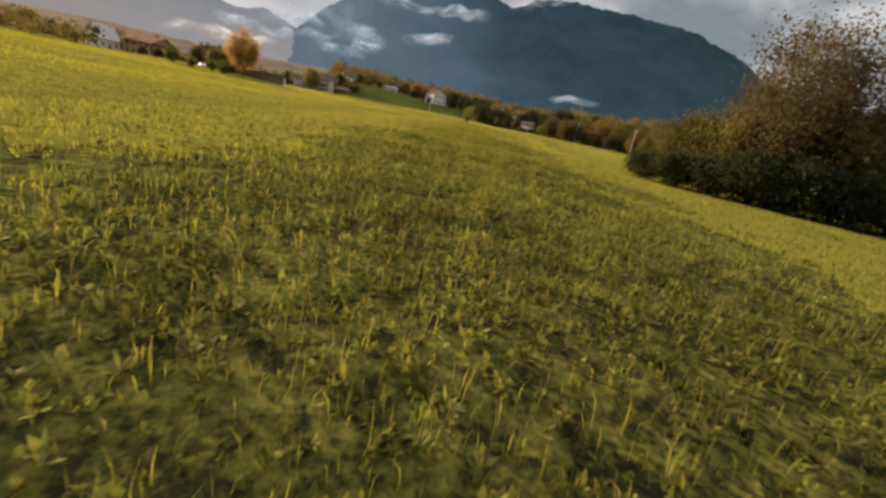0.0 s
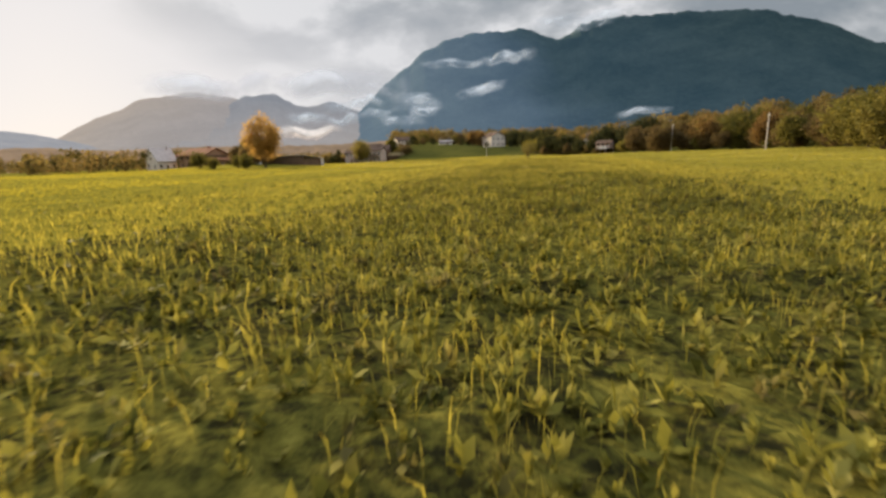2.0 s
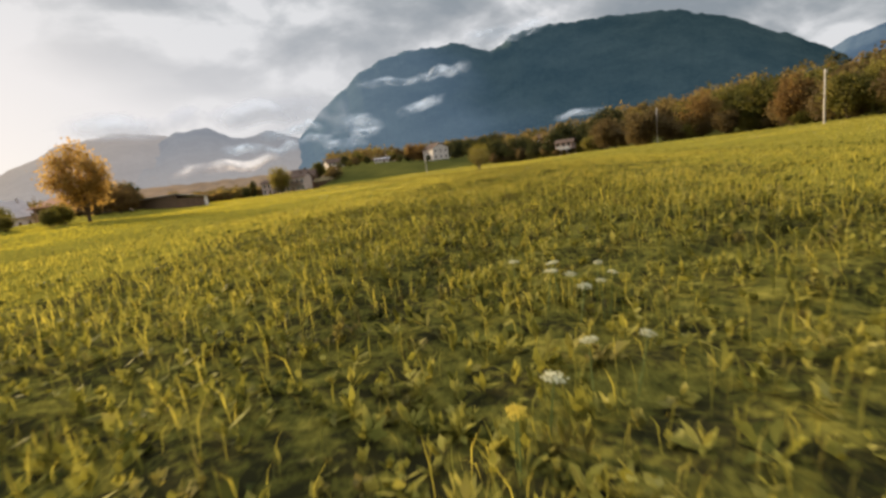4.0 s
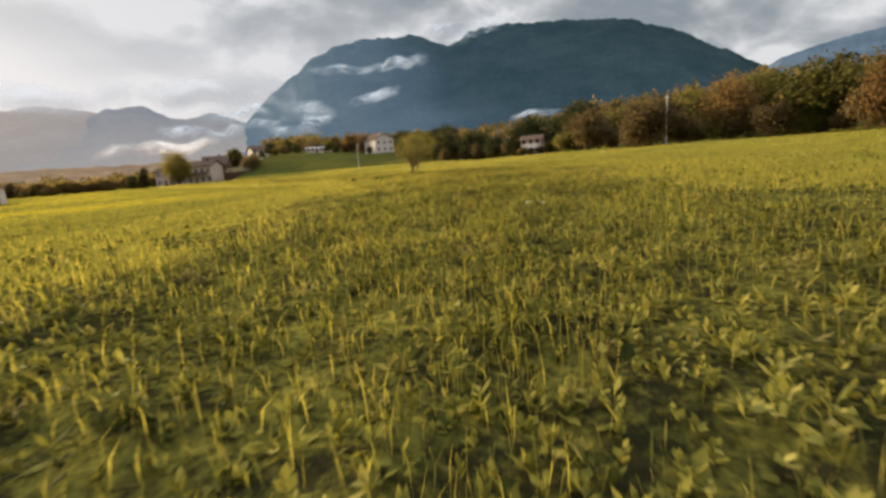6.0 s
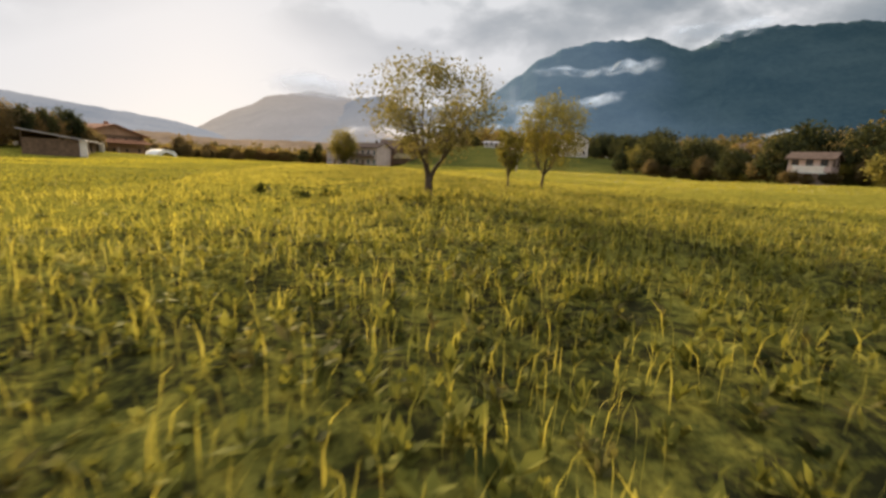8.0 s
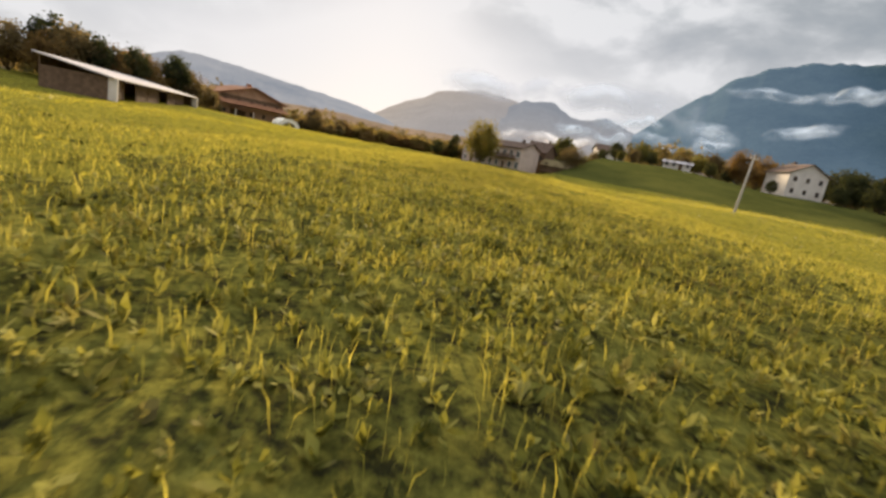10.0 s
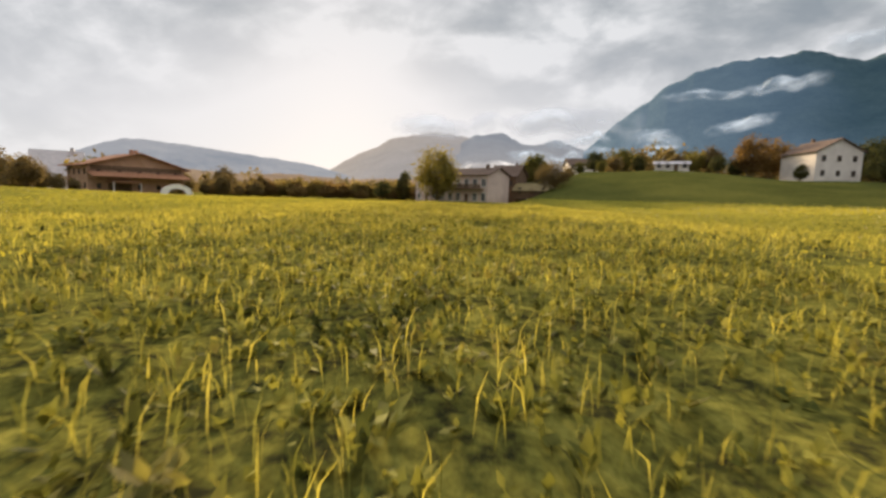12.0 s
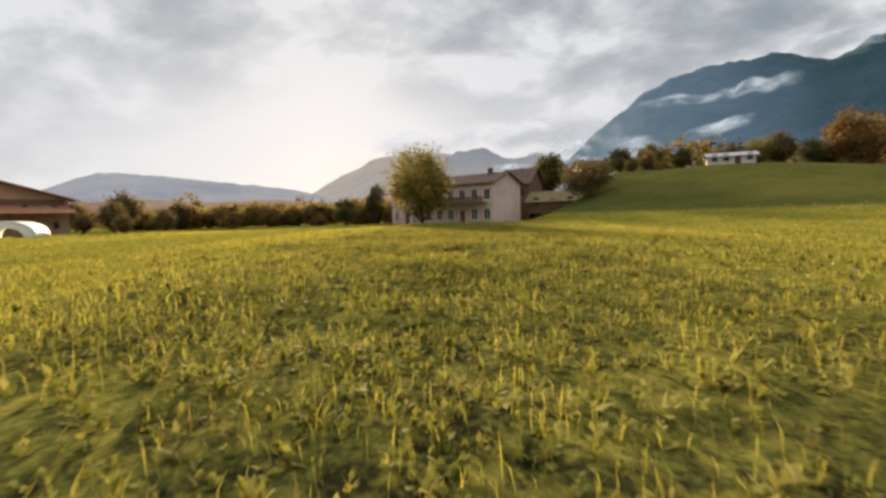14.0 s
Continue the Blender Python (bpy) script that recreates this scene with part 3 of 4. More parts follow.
def tree(name, label, x, y, height, radius, clear, mat, seed, clusters=70, per=24, leaf=0.3, trunk=0.16, fork=None, lean=(0, 0), group="", squash=1.0, limbs=6, steep=0.0, loose=0.12, leader=True):
    """A trunk with limbs and a ragged crown of leaf clusters."""
    rng = np.random.default_rng(seed)
    root = new(name)
    root.location = (x, y, float(ground_height(x, y)) - 0.03)
    tagged(root, label, "tree", group)
    cz, half = (height + clear) / 2, (height - clear) / 2
    grown, limbs_v, limbs_f = [], [], []
    split = fork if fork else clear * 0.9
    top = Vector((lean[0], lean[1], cz + half * 0.5))
    foot = [Vector((0, 0, -0.1)), Vector((0, 0, 0.12)), Vector((lean[0] * 0.15, lean[1] * 0.15, split * 0.6)), Vector((lean[0] * 0.3, lean[1] * 0.3, split))]
    v, f = tube(foot, [trunk * 1.5, trunk * 1.05, trunk * 0.92, trunk * 0.85], 9)
    limbs_v += v
    limbs_f += f
    for k in range(limbs):
        t = 2 * math.pi * k / limbs + rng.uniform(-0.3, 0.3)
        reach = radius * rng.uniform(0.45, 0.8) * (1 - steep)
        end = Vector((lean[0] + math.cos(t) * reach, lean[1] + math.sin(t) * reach, cz + half * rng.uniform(-0.35, 0.75)))
        mid = Vector((foot[-1].x + math.cos(t) * reach * 0.3, foot[-1].y + math.sin(t) * reach * 0.3, max(clear * 1.15, split + 0.4)))
        v, f = tube([foot[-1] - Vector((0, 0, trunk)), foot[-1].lerp(mid, 0.5), mid, end], [trunk * 0.68, trunk * 0.5, trunk * 0.34, trunk * 0.08], 6)
        grown.append((v, f))
        for w in range(2):
            a = t + (0.7 if w else -0.7) + rng.uniform(-0.25, 0.25)
            tip = mid + Vector((math.cos(a) * reach * 0.6, math.sin(a) * reach * 0.6, (cz + half * rng.uniform(-0.1, 0.7) - mid.z) * 0.9))
            grown.append(tube([mid, mid.lerp(tip, 0.5) + Vector((0, 0, 0.06 * half)), tip], [trunk * 0.22, trunk * 0.14, trunk * 0.05], 5))
    if leader:
        grown.append(tube([foot[-1] - Vector((0, 0, trunk)), foot[-1].lerp(top, 0.5), top], [trunk * 0.8, trunk * 0.45, trunk * 0.12], 6))
    for v, f in grown:
        base = len(limbs_v)
        limbs_v += v
        limbs_f += [tuple(i + base for i in q) for q in f]
    mesh_object("trunk", limbs_v, limbs_f, m_bark, root, smooth=True)
    # crown: lobes round the limbs, uneven in outline
    lobes = rng.normal(0, 1, (9, 3))
    lobes /= np.linalg.norm(lobes, axis=1, keepdims=True)
    c = rng.normal(0, 1, (clusters, 3))
    c /= np.linalg.norm(c, axis=1, keepdims=True)
    bulge = 0.72 + 0.34 * np.max(np.clip(c @ lobes.T, 0, 1) ** 4, axis=1)
    c *= (rng.uniform(0.25, 1.0, clusters) ** 0.5 * bulge)[:, None]
    c[:, 2] = np.where(c[:, 2] < 0, c[:, 2] * 0.9, c[:, 2])
    c = c * (radius, radius, half * squash) + (lean[0], lean[1], cz)
    quads_object("crown", leaves(rng, c, radius * loose + leaf * 0.4, per, leaf), mat, root)
    return root


def spread_copies(proto, spots, rng, low=0.85, high=1.2):
    for x, y, s in spots:
        k = s * rng.uniform(low, high)
        ob = copy_thing(proto, pose(x, y, float(ground_height(x, y)) - 0.03, 0, 0, rng.uniform(0, 360)))
        ob.scale = (k * rng.uniform(0.9, 1.15), k * rng.uniform(0.9, 1.15), k)


tree("fruit_tree", "fruit tree with forked trunk and sparse yellowing leaves", 48.4, 144.6, 4.6, 2.15, 1.15, m_fruit, 1, 150, 56, 0.05, 0.135, 0.85, limbs=3, steep=0.3, loose=0.075, leader=False)
tree("young_tree", "slender young tree with narrow yellow-green crown", 51.2, 154.7, 3.5, 0.75, 1.05, m_fruit_b, 2, 60, 60, 0.05, 0.055, loose=0.1)
tree("fruit_tree", "broad yellow-green fruit tree in the meadow", 53.6, 161.0, 5.9, 2.6, 1.25, m_fruit_b, 3, 170, 64, 0.065, 0.09, lean=(0.45, 0.1), loose=0.08)
tree("orange_tree", "round orange autumn tree at the field edge", -19.9, 157.4, 13.0, 4.8, 1.6, m_glare_gold, 4, 220, 40, 0.24, 0.3)


def bush(name, label, x, y, height, radius, mat, seed, clusters=80, per=26, leaf=0.2, group=""):
    return tree(name, label, x, y, height, radius, height * 0.04, mat, seed, clusters, per, leaf, 0.06, 0.25, group=group)


# field edge: hedge beside the start, then the belt along the east side
rng = np.random.default_rng(21)
# front bushes take the dark leaf: the hedge's shaded foot as colour
hedge_a = bush("hedge_bush", "overgrown hedge bush with brown tips, shade put into dark leaves", 30.0, 35.9, 2.9, 1.9, m_dark, 31, 130, 62, 0.095, "hedge bushes")
hedge_b = bush("hedge_bush", "olive and rust overgrown hedge bush", 33.8, 35.5, 6.6, 3.0, m_hedge, 32, 230, 58, 0.12, "hedge bushes")
spread_copies(hedge_a, [(30.8, 33.1, 1.1), (31.8, 30.3, 1.2), (33.0, 27.5, 1.3), (34.6, 24.9, 1.4), (37.0, 22.5, 1.5), (40.0, 20.5, 1.6), (43.2, 18.5, 1.7), (47.2, 16.5, 1.7), (51.2, 14.5, 1.7)], rng, 0.92, 1.08)
spread_copies(hedge_b, [(34.8, 31.9, 1.1), (36.6, 28.7, 1.2), (38.8, 25.9, 1.3), (38.2, 35.1, 1.2), (41.4, 31.5, 1.3), (42.2, 23.1, 1.4), (46.2, 20.9, 1.4)], rng, 0.92, 1.08)
hedge_c = tree("hedge_tree", "tall thin-leaved autumn tree in the hedge", 35.0, 27.5, 15.0, 4.4, 2.0, m_brown, 33, 240, 42, 0.135, 0.16, group="hedge trees")
spread_copies(hedge_c, [(39.7, 25.5, 1.05), (43.2, 22.5, 1.1), (47.7, 20.5, 1.15), (38.7, 30.0, 0.9)], rng)

olive = tree("broad_tree", "olive-green broad tree at the field edge", 84, 88, 8.5, 3.8, 0.15, m_olive, 41, 130, 26, 0.275, 0.2, group="field edge trees")
dark = tree("broad_tree", "dark green bushy tree at the field edge", 104, 222, 9.0, 4.2, 0.15, m_dark, 42, 130, 26, 0.29, 0.2, group="field edge trees")
brown = tree("broad_tree", "brown autumn tree at the field edge", 99, 182, 8.0, 3.8, 0.15, m_brown, 43, 130, 26, 0.275, 0.2, group="field edge trees")
orange = tree("broad_tree", "orange-brown autumn tree at the field edge", 103, 152, 9.5, 4.0, 0.3, m_orange, 44, 130, 26, 0.275, 0.2, group="field edge trees")
yellow = tree("broad_tree", "yellowing tree at the field edge", 112, 134, 8.5, 3.8, 0.15, m_olive, 45, 130, 26, 0.275, 0.2, group="field edge trees")
bush("round_bush", "large round brown bush at the field edge", 96.5, 163.0, 8.2, 4.9, m_brown, 46, 190, 26, 0.3)
spread_copies(olive, [(74, 58, 0.9), (79, 70, 1.0), (91, 96, 1.0), (96, 104, 1.1), (112, 120, 1.1), (108, 142, 1.0), (118, 160, 1.2), (116, 190, 1.1), (122, 176, 1.2), (92, 268, 0.9), (118, 104, 1.3), (104, 84, 1.2)], rng)
spread_copies(dark, [(99, 246, 1.0), (93, 256, 0.95), (111, 212, 1.1), (114, 232, 1.2), (106, 252, 1.2), (100, 268, 1.1), (94, 280, 0.9), (112, 205, 1.0), (120, 246, 1.2), (86, 262, 0.7), (101, 232, 0.9), (104, 286, 1.1), (126, 222, 1.3)], rng)
spread_copies(brown, [(70, 46, 0.9), (88, 80, 0.9), (100, 112, 0.9), (104, 124, 0.95), (110, 172, 1.1), (106, 188, 1.0), (108, 198, 1.2), (98, 240, 0.7), (90, 250, 0.55), (116, 146, 1.1), (124, 130, 1.3), (112, 92, 1.2)], rng)
spread_copies(orange, [(104, 132, 0.8), (126, 152, 1.1), (94, 92, 0.7), (120, 115, 1.1), (68, 318, 1.0), (74, 326, 0.9)], rng)
spread_copies(yellow, [(100, 120, 0.8), (107, 110, 1.0), (121, 140, 1.2), (84, 74, 0.9), (116, 126, 1.1), (130, 165, 1.2)], rng)

belt = bush("scrub_bush", "dense brown-olive scrub along the field edge", 72, 52, 4.2, 2.7, m_brown, 73, 110, 28, 0.2, "field edge scrub")
belt_o = bush("scrub_bush", "dense olive scrub along the field edge", 77, 64, 4.0, 2.7, m_olive, 74, 110, 28, 0.2, "field edge scrub")
EDGE = ((66, 38), (72, 50), (80, 70), (88, 86), (97, 108), (103, 126), (105, 142), (101, 154), (101, 170), (103, 190), (107, 204), (104, 226), (98, 240), (95, 258))
for k in range(46):
    f = k / 45 * (len(EDGE) - 1.001)
    a, b = EDGE[int(f)], EDGE[int(f) + 1]
    spot = (a[0] + (b[0] - a[0]) * (f % 1) + 1.6 * math.sin(5.1 * k) + 1.0, a[1] + (b[1] - a[1]) * (f % 1) + 1.2 * math.sin(3.3 * k), 0.85 + 0.3 * math.sin(2.7 * k))
    spread_copies(belt if k % 3 else belt_o, [spot], rng)
spread_copies(belt, [(98.0, 209.6, 0.6), (102.2, 206.6, 0.38), (99.8, 208.2, 0.33)], rng)

# trees round the houses to the north
tree("willow", "broad pale yellow-green drooping tree beside the house", -0.2, 288.4, 12.0, 5.6, 0.9, m_yellow, 51, 260, 30, 0.25, 0.28)
bush("shrub", "dark shrub behind the farmhouse", 17.5, 311.0, 4.6, 2.4, m_dark, 53, 80, 24, 0.24)
bush("shrub", "round bare brown shrub below the bank", 24.6, 294.5, 5.9, 4.2, m_brown, 54, 170, 30, 0.17)
tree("round_tree", "round olive tree behind the farmhouse", 16.8, 319.0, 12.8, 3.9, 4.5, m_olive, 55, 170, 28, 0.3, 0.22)
spread_copies(olive, [(13, 346, 0.95), (22, 338, 0.6), (34, 334, 0.5), (2, 322, 0.9), (58, 330, 0.6), (40, 352, 0.8)], rng)
spread_copies(dark, [(28, 332, 0.45), (32, 340, 0.6), (44, 330, 0.5), (60, 312, 0.42), (66, 322, 0.55), (74, 306, 0.4), (94, 318, 0.8), (88, 304, 0.45), (98, 308, 0.9), (-6, 306, 0.6), (104, 326, 1.0), (-16, 292, 0.5), (95, 326, 1.1), (101, 334, 1.2), (91, 333, 1.0), (110, 318, 1.2)], rng)
spread_copies(brown, [(38, 338, 0.5), (54, 334, 0.6), (62, 332, 0.8), (24, 346, 0.7), (20, 330, 0.45), (-30, 318, 0.45), (-58, 318, 0.5)], rng)

# trees behind the long shed
pine = tree("ragged_pine", "ragged dark pine behind the shed", -38, 222, 8.5, 2.2, 2.0, m_dark, 61, 60, 24, 0.26, 0.16, group="trees behind the shed")
spread_copies(pine, [(-44, 226, 1.0), (-34, 212, 0.95), (-30, 204, 0.95), (-34, 200, 1.0), (-38, 206, 0.9)], rng)
spread_copies(orange, [(-36, 214, 0.75), (-41, 219, 0.8), (-33, 207, 0.75), (-28, 197, 0.7), (-27, 188, 0.75)], rng)
spread_copies(brown, [(-33, 190, 0.8), (-40, 226, 0.75), (-31, 201, 0.8), (-38, 208, 0.8), (-35, 196, 0.7), (-44, 216, 0.85), (-42, 232, 0.6)], rng)
spread_copies(brown, [(-62, 245, 0.45), (-66, 247, 0.5), (-56, 244, 0.35), (-58, 248, 0.3), (-72, 246, 0.6), (-48, 274, 0.5), (-44, 280, 0.5), (-52, 272, 0.35), (-56, 282, 0.75), (-50, 288, 0.6), (-72, 284, 0.6), (-38, 268, 0.3), (-76, 296, 0.5), (-70, 304, 0.55), (-64, 312, 0.5), (-92, 268, 0.4), (-60, 284, 0.3), (-54, 288, 0.35)], rng)
scrub = bush("scrub_bush", "ragged brown and olive scrub at the village edge", -36, 298, 4.0, 2.8, m_scrub, 71, 100, 26, 0.215, "village scrub")
spread_copies(scrub, [(-68 + 2.05 * k + 1.5 * math.sin(2.3 * k), 291 + 0.55 * k + 2.5 * math.sin(1.7 * k), 0.95 + 0.3 * math.sin(k * k)) for k in range(30)], rng)
scrub_o = bush("scrub_bush", "rust-orange and olive scrub at the village edge", -30, 296, 3.6, 2.6, m_orange, 72, 100, 26, 0.215, "village scrub")
spread_copies(scrub_o, [(-66 + 4.2 * k + 2 * math.sin(3.1 * k), 288 + 1.1 * k + 2.5 * math.sin(2.9 * k), 0.85 + 0.25 * math.sin(1.3 * k * k)) for k in range(14)], rng)
conifer = tree("conifer", "dark pointed conifer near the village", -14, 300, 8.0, 1.7, 0.4, m_dark, 62, 90, 22, 0.24, 0.14, squash=1.15)
spread_copies(olive, [(-26, 162, 0.45), (-30, 168, 0.5), (-34, 160, 0.4), (-24, 154, 0.35), (-42, 172, 0.5)], rng)


def far_woods():
    """Mixed autumn woods behind the fields, past counting."""
    r = np.random.default_rng(77)
    spots = []
    for x0, x1, y0, y1, count, low, high, many in ((-260, -14, 330, 520, 380, 4, 9, 7), (18, 240, 348, 560, 280, 6, 12, 8), (118, 240, 40, 340, 250, 7, 12, 12), (-260, -75, 200, 330, 150, 5, 10, 7), (-30, 240, 470, 800, 190, 9, 16, 6)):
        xs, ys, hs = r.uniform(x0, x1, count), r.uniform(y0, y1, count), r.uniform(low, high, count)
        spots += [(x, y, h, many) for x, y, h in zip(xs, ys, hs)]
    sheets = []
    for x, y, h, many in spots:
        c = r.normal(0, 1, (22, 3))
        c /= np.linalg.norm(c, axis=1, keepdims=True)
        c *= r.uniform(0.5, 1.0, (22, 1)) * (h * 0.42, h * 0.42, h * 0.5)
        c += (x, y, float(ground_height(x, y)) + h * 0.5)
        sheets.append(leaves(r, c, h * 0.07, many, 0.2 * h / math.sqrt(many)))
    ob = quads_object("far_woods", np.concatenate(sheets), m_wood_far)
    tagged(ob, "mixed olive and brown autumn woods behind the fields", "woods", kind="stuff")


far_woods()


# ---- buildings ----
def window(house, x, y, z, w, h, turn, frame_mat, name="window"):
    """A window on a wall whose outer face is at y, looking along -y before it is turned."""
    bm = bmesh.new()
    for x0, x1, z0, z1 in ((-w / 2, w / 2, 0, 0.09), (-w / 2, w / 2, h - 0.09, h), (-w / 2, -w / 2 + 0.09, 0.09, h - 0.09), (w / 2 - 0.09, w / 2, 0.09, h - 0.09), (-0.035, 0.035, 0.09, h - 0.09)):
        b = box_bm(x0, x1, -0.06, 0.05, z0, z1)
        me = bpy.data.meshes.new("tmp")
        b.to_mesh(me)
        b.free()
        bm.from_mesh(me)
        bpy.data.meshes.remove(me)
    ob = part(name, bm, frame_mat, house)
    ob.matrix_local = pose(0, 0, 0, 0, 0, turn) @ pose(x, y, z)
    part("pane", box_bm(-w / 2 + 0.09, w / 2 - 0.09, -0.02, 0.04, 0.09, h - 0.09), m_glass, ob)
    return ob


def house(name, label, x, y, turn, w, d, h, roof_h, wall_mat, roof_mat, frame_mat, over=0.5, sink=0.4, storeys=2, front=4, side=2, chimney=True, balcony=False, category="house", glass=(1.0, 1.35), rail_mat=None):
    """Gabled house: ridge along its width, front towards -y before it is turned."""
    root = new(name)
    root.matrix_basis = pose(x, y, float(ground_height(x, y)), 0, 0, turn)
    tagged(root, label, category)
    bm = bmesh.new()
    ring = []
    for sx in (-w / 2, w / 2):
        ring.append([bm.verts.new((sx, -d / 2, -sink)), bm.verts.new((sx, d / 2, -sink)), bm.verts.new((sx, d / 2, h)), bm.verts.new((sx, 0, h + roof_h)), bm.verts.new((sx, -d / 2, h))])
    a, b = ring
    for i in range(5):
        j = (i + 1) % 5
        bm.faces.new((a[i], a[j], b[j], b[i]))
    bm.faces.new(a[::-1]), bm.faces.new(b)
    bmesh.ops.recalc_face_normals(bm, faces=bm.faces[:])
    part("wall", bm, wall_mat, root)
    bm = bmesh.new()
    slope = roof_h / (d / 2)
    for s in (-1, 1):
        ye, ze = s * (d / 2 + over), h - slope * over
        t = 0.2
        q = []
        for sx in (-w / 2 - over, w / 2 + over):
            q.append([bm.verts.new((sx, 0, h + roof_h + 0.02)), bm.verts.new((sx, ye, ze + 0.02)), bm.verts.new((sx, ye, ze + t)), bm.verts.new((sx, 0, h + roof_h + t + 0.04))])
        for i in range(4):
            j = (i + 1) % 4
            bm.faces.new((q[0][i], q[0][j], q[1][j], q[1][i]))
        bm.faces.new(q[0][::-1]), bm.faces.new(q[1])
    bmesh.ops.recalc_face_normals(bm, faces=bm.faces[:])
    roof = part("roof", bm, roof_mat, root)
    if chimney:
        part("chimney", box_bm(w * 0.28, w * 0.28 + 0.7, -0.9, -0.2, h + roof_h * 0.55, h + roof_h + 1.0, 0.04), roof_mat, roof)
    each = h / storeys
    for s in range(storeys):
        for k in range(front):
            wx = -w / 2 + w * (k + 0.5) / front
            if s == 0 and k == front // 2:
                door = part("door", box_bm(wx - 0.5, wx + 0.5, -d / 2 - 0.05, -d / 2 + 0.04, 0.0, 2.05, 0.015), m_frame, root)
                part("handle", box_bm(wx + 0.33, wx + 0.43, -d / 2 - 0.1, -d / 2 - 0.05, 1.0, 1.04), m_ceramic, door)
                continue
            window(root, wx, -d / 2, s * each + 2.3 - glass[1], glass[0], glass[1], 0, frame_mat)
        for k in range(side):
            wy = -d / 2 + d * (k + 0.5) / side
            window(root, wy, -w / 2, s * each + 0.95, 0.9, 1.25, 90, frame_mat)
            window(root, wy, -w / 2, s * each + 0.95, 0.9, 1.25, -90, frame_mat)
    if balcony:
        z, rail_mat = each, rail_mat or m_timber
        bal = part("balcony", box_bm(-w * 0.36, w * 0.42, -d / 2 - 1.2, -d / 2 - 0.003, z - 0.15, z + 0.02, 0.02), rail_mat, root)
        part("rail", box_bm(-w * 0.36, w * 0.42, -d / 2 - 1.2, -d / 2 - 1.12, z + 0.92, z + 1.0, 0.01), rail_mat, bal)
        n = int(w * 0.78 / 0.32)
        slat = None
        for k in range(n):
            if slat is None:
                slat = part("slat", box_bm(-0.11, 0.11, -0.02, 0.02, 0, 0.9), rail_mat, bal)
                piece = slat
            else:
                piece = new("slat", slat.data)
                piece.parent = bal
            piece.location = (-w * 0.36 + 0.2 + k * 0.32, -d / 2 - 1.16, z + 0.02)
    return root


house("farmhouse", "two-storey pinkish plaster house with timber balcony", 4.75, 300.65, -20, 15.0, 9.0, 6.5, 1.7, m_plaster, m_roof, m_white_frame, front=6, side=0, balcony=True, glass=(1.3, 1.9))
house("annex", "narrow two-storey pink plaster annex beside the farmhouse", -6.6, 300.6, -20, 5.0, 6.0, 5.6, 1.2, m_pink, m_roof, m_white_frame, front=2, side=2, chimney=False, glass=(1.0, 1.7))
house("barn", "dark timber barn with steep brown roof behind the farmhouse", 12.6, 308.5, -14, 6.0, 6.5, 7.0, 2.6, m_timber, m_roof, m_frame, front=2, side=2, chimney=False, category="barn")
house("village_house", "tall white house showing above the farmhouse roof", 7.0, 331.0, 12, 8.0, 8.0, 8.6, 2.4, m_white, m_roof, m_frame, storeys=3, front=3, side=2)
house("field_shed", "low field shed with mossy brown roof beside the farmhouse", 19.5, 304.0, -12, 9.0, 4.6, 1.7, 1.5, m_timber, m_moss_roof, m_frame, storeys=1, front=3, side=0, chimney=False, category="shed")
house("white_house", "white gabled house on the pasture bank", 81.2, 318.0, 108, 10.8, 9.8, 6.3, 2.6, m_white, m_roof, m_frame, front=3, side=3)
house("small_house", "small pink house with pale balcony behind field edge scrub", 102.5, 211.5, -45, 5.6, 5.4, 4.2, 1.0, m_pink, m_roof, m_frame, front=3, side=2, balcony=True, chimney=False, rail_mat=m_white_frame)
house("low_shed", "long low white shed on the bank", 51.8, 326.0, -4, 8.0, 3.6, 1.9, 0.6, m_white, m_grey_roof, m_frame, storeys=1, front=4, side=1, chimney=False, category="shed")
house("grey_roof_house", "house with steep pale grey roof", -94, 266.5, 56, 9.5, 9.0, 4.4, 5.6, m_white, m_grey_roof, m_frame, storeys=1, front=3, side=2, over=0.6)
chalet = house("chalet", "broad brown chalet with shallow red-brown roof and carport", -76.0, 271.4, -14, 12.0, 21.0, 6.4, 3.1, m_tan, m_red_roof, m_frame, front=4, side=5, over=1.3)
part("cladding", box_bm(6.004, 6.06, -9.9, 9.9, 5.2, 6.3, 0.01), m_timber, chalet, "dark timber cladding")
bm = box_bm(6.07, 9.4, -10.6, 10.6, 4.6, 4.8)
for w in bm.verts:
    w.co.z += (9.4 - w.co.x) * 0.32 - 0.9
part("pent_roof", bm, m_red_roof, chalet, "red-brown tiled pent roof")
port = part("carport", box_bm(6.1, 10.4, -7.2, -1.2, 2.55, 2.75, 0.02), m_red_roof, chalet, "low brown carport roof")
for sy in (-7.0, -1.4):
    part("post", box_bm(9.95, 10.15, sy - 0.1, sy + 0.1, -0.3, 2.545, 0.01), m_white, port)
# dark panel added for the shade inside the carport opening
part("garage_door", box_bm(6.004, 6.05, -6.6, -1.8, 0.0, 2.3, 0.01), m_timber, chalet)
part("roof_vent", box_bm(1.2, 1.9, 1.0, 1.7, 8.4, 10.6, 0.04), m_red_roof, chalet)
for i, (hx, hy, ht) in enumerate(((-8, 356, -10), (26, 372, 20), (62, 392, -30), (110, 400, -15), (150, 356, 30), (140, 300, -50), (0, 410, 5))):
    house("village_house", "distant village house with pale walls and brown roof", hx, hy, ht, 11.0, 8.5, 5.2, 2.4, m_white if i % 2 else m_plaster, m_roof, m_frame, front=4, side=2)


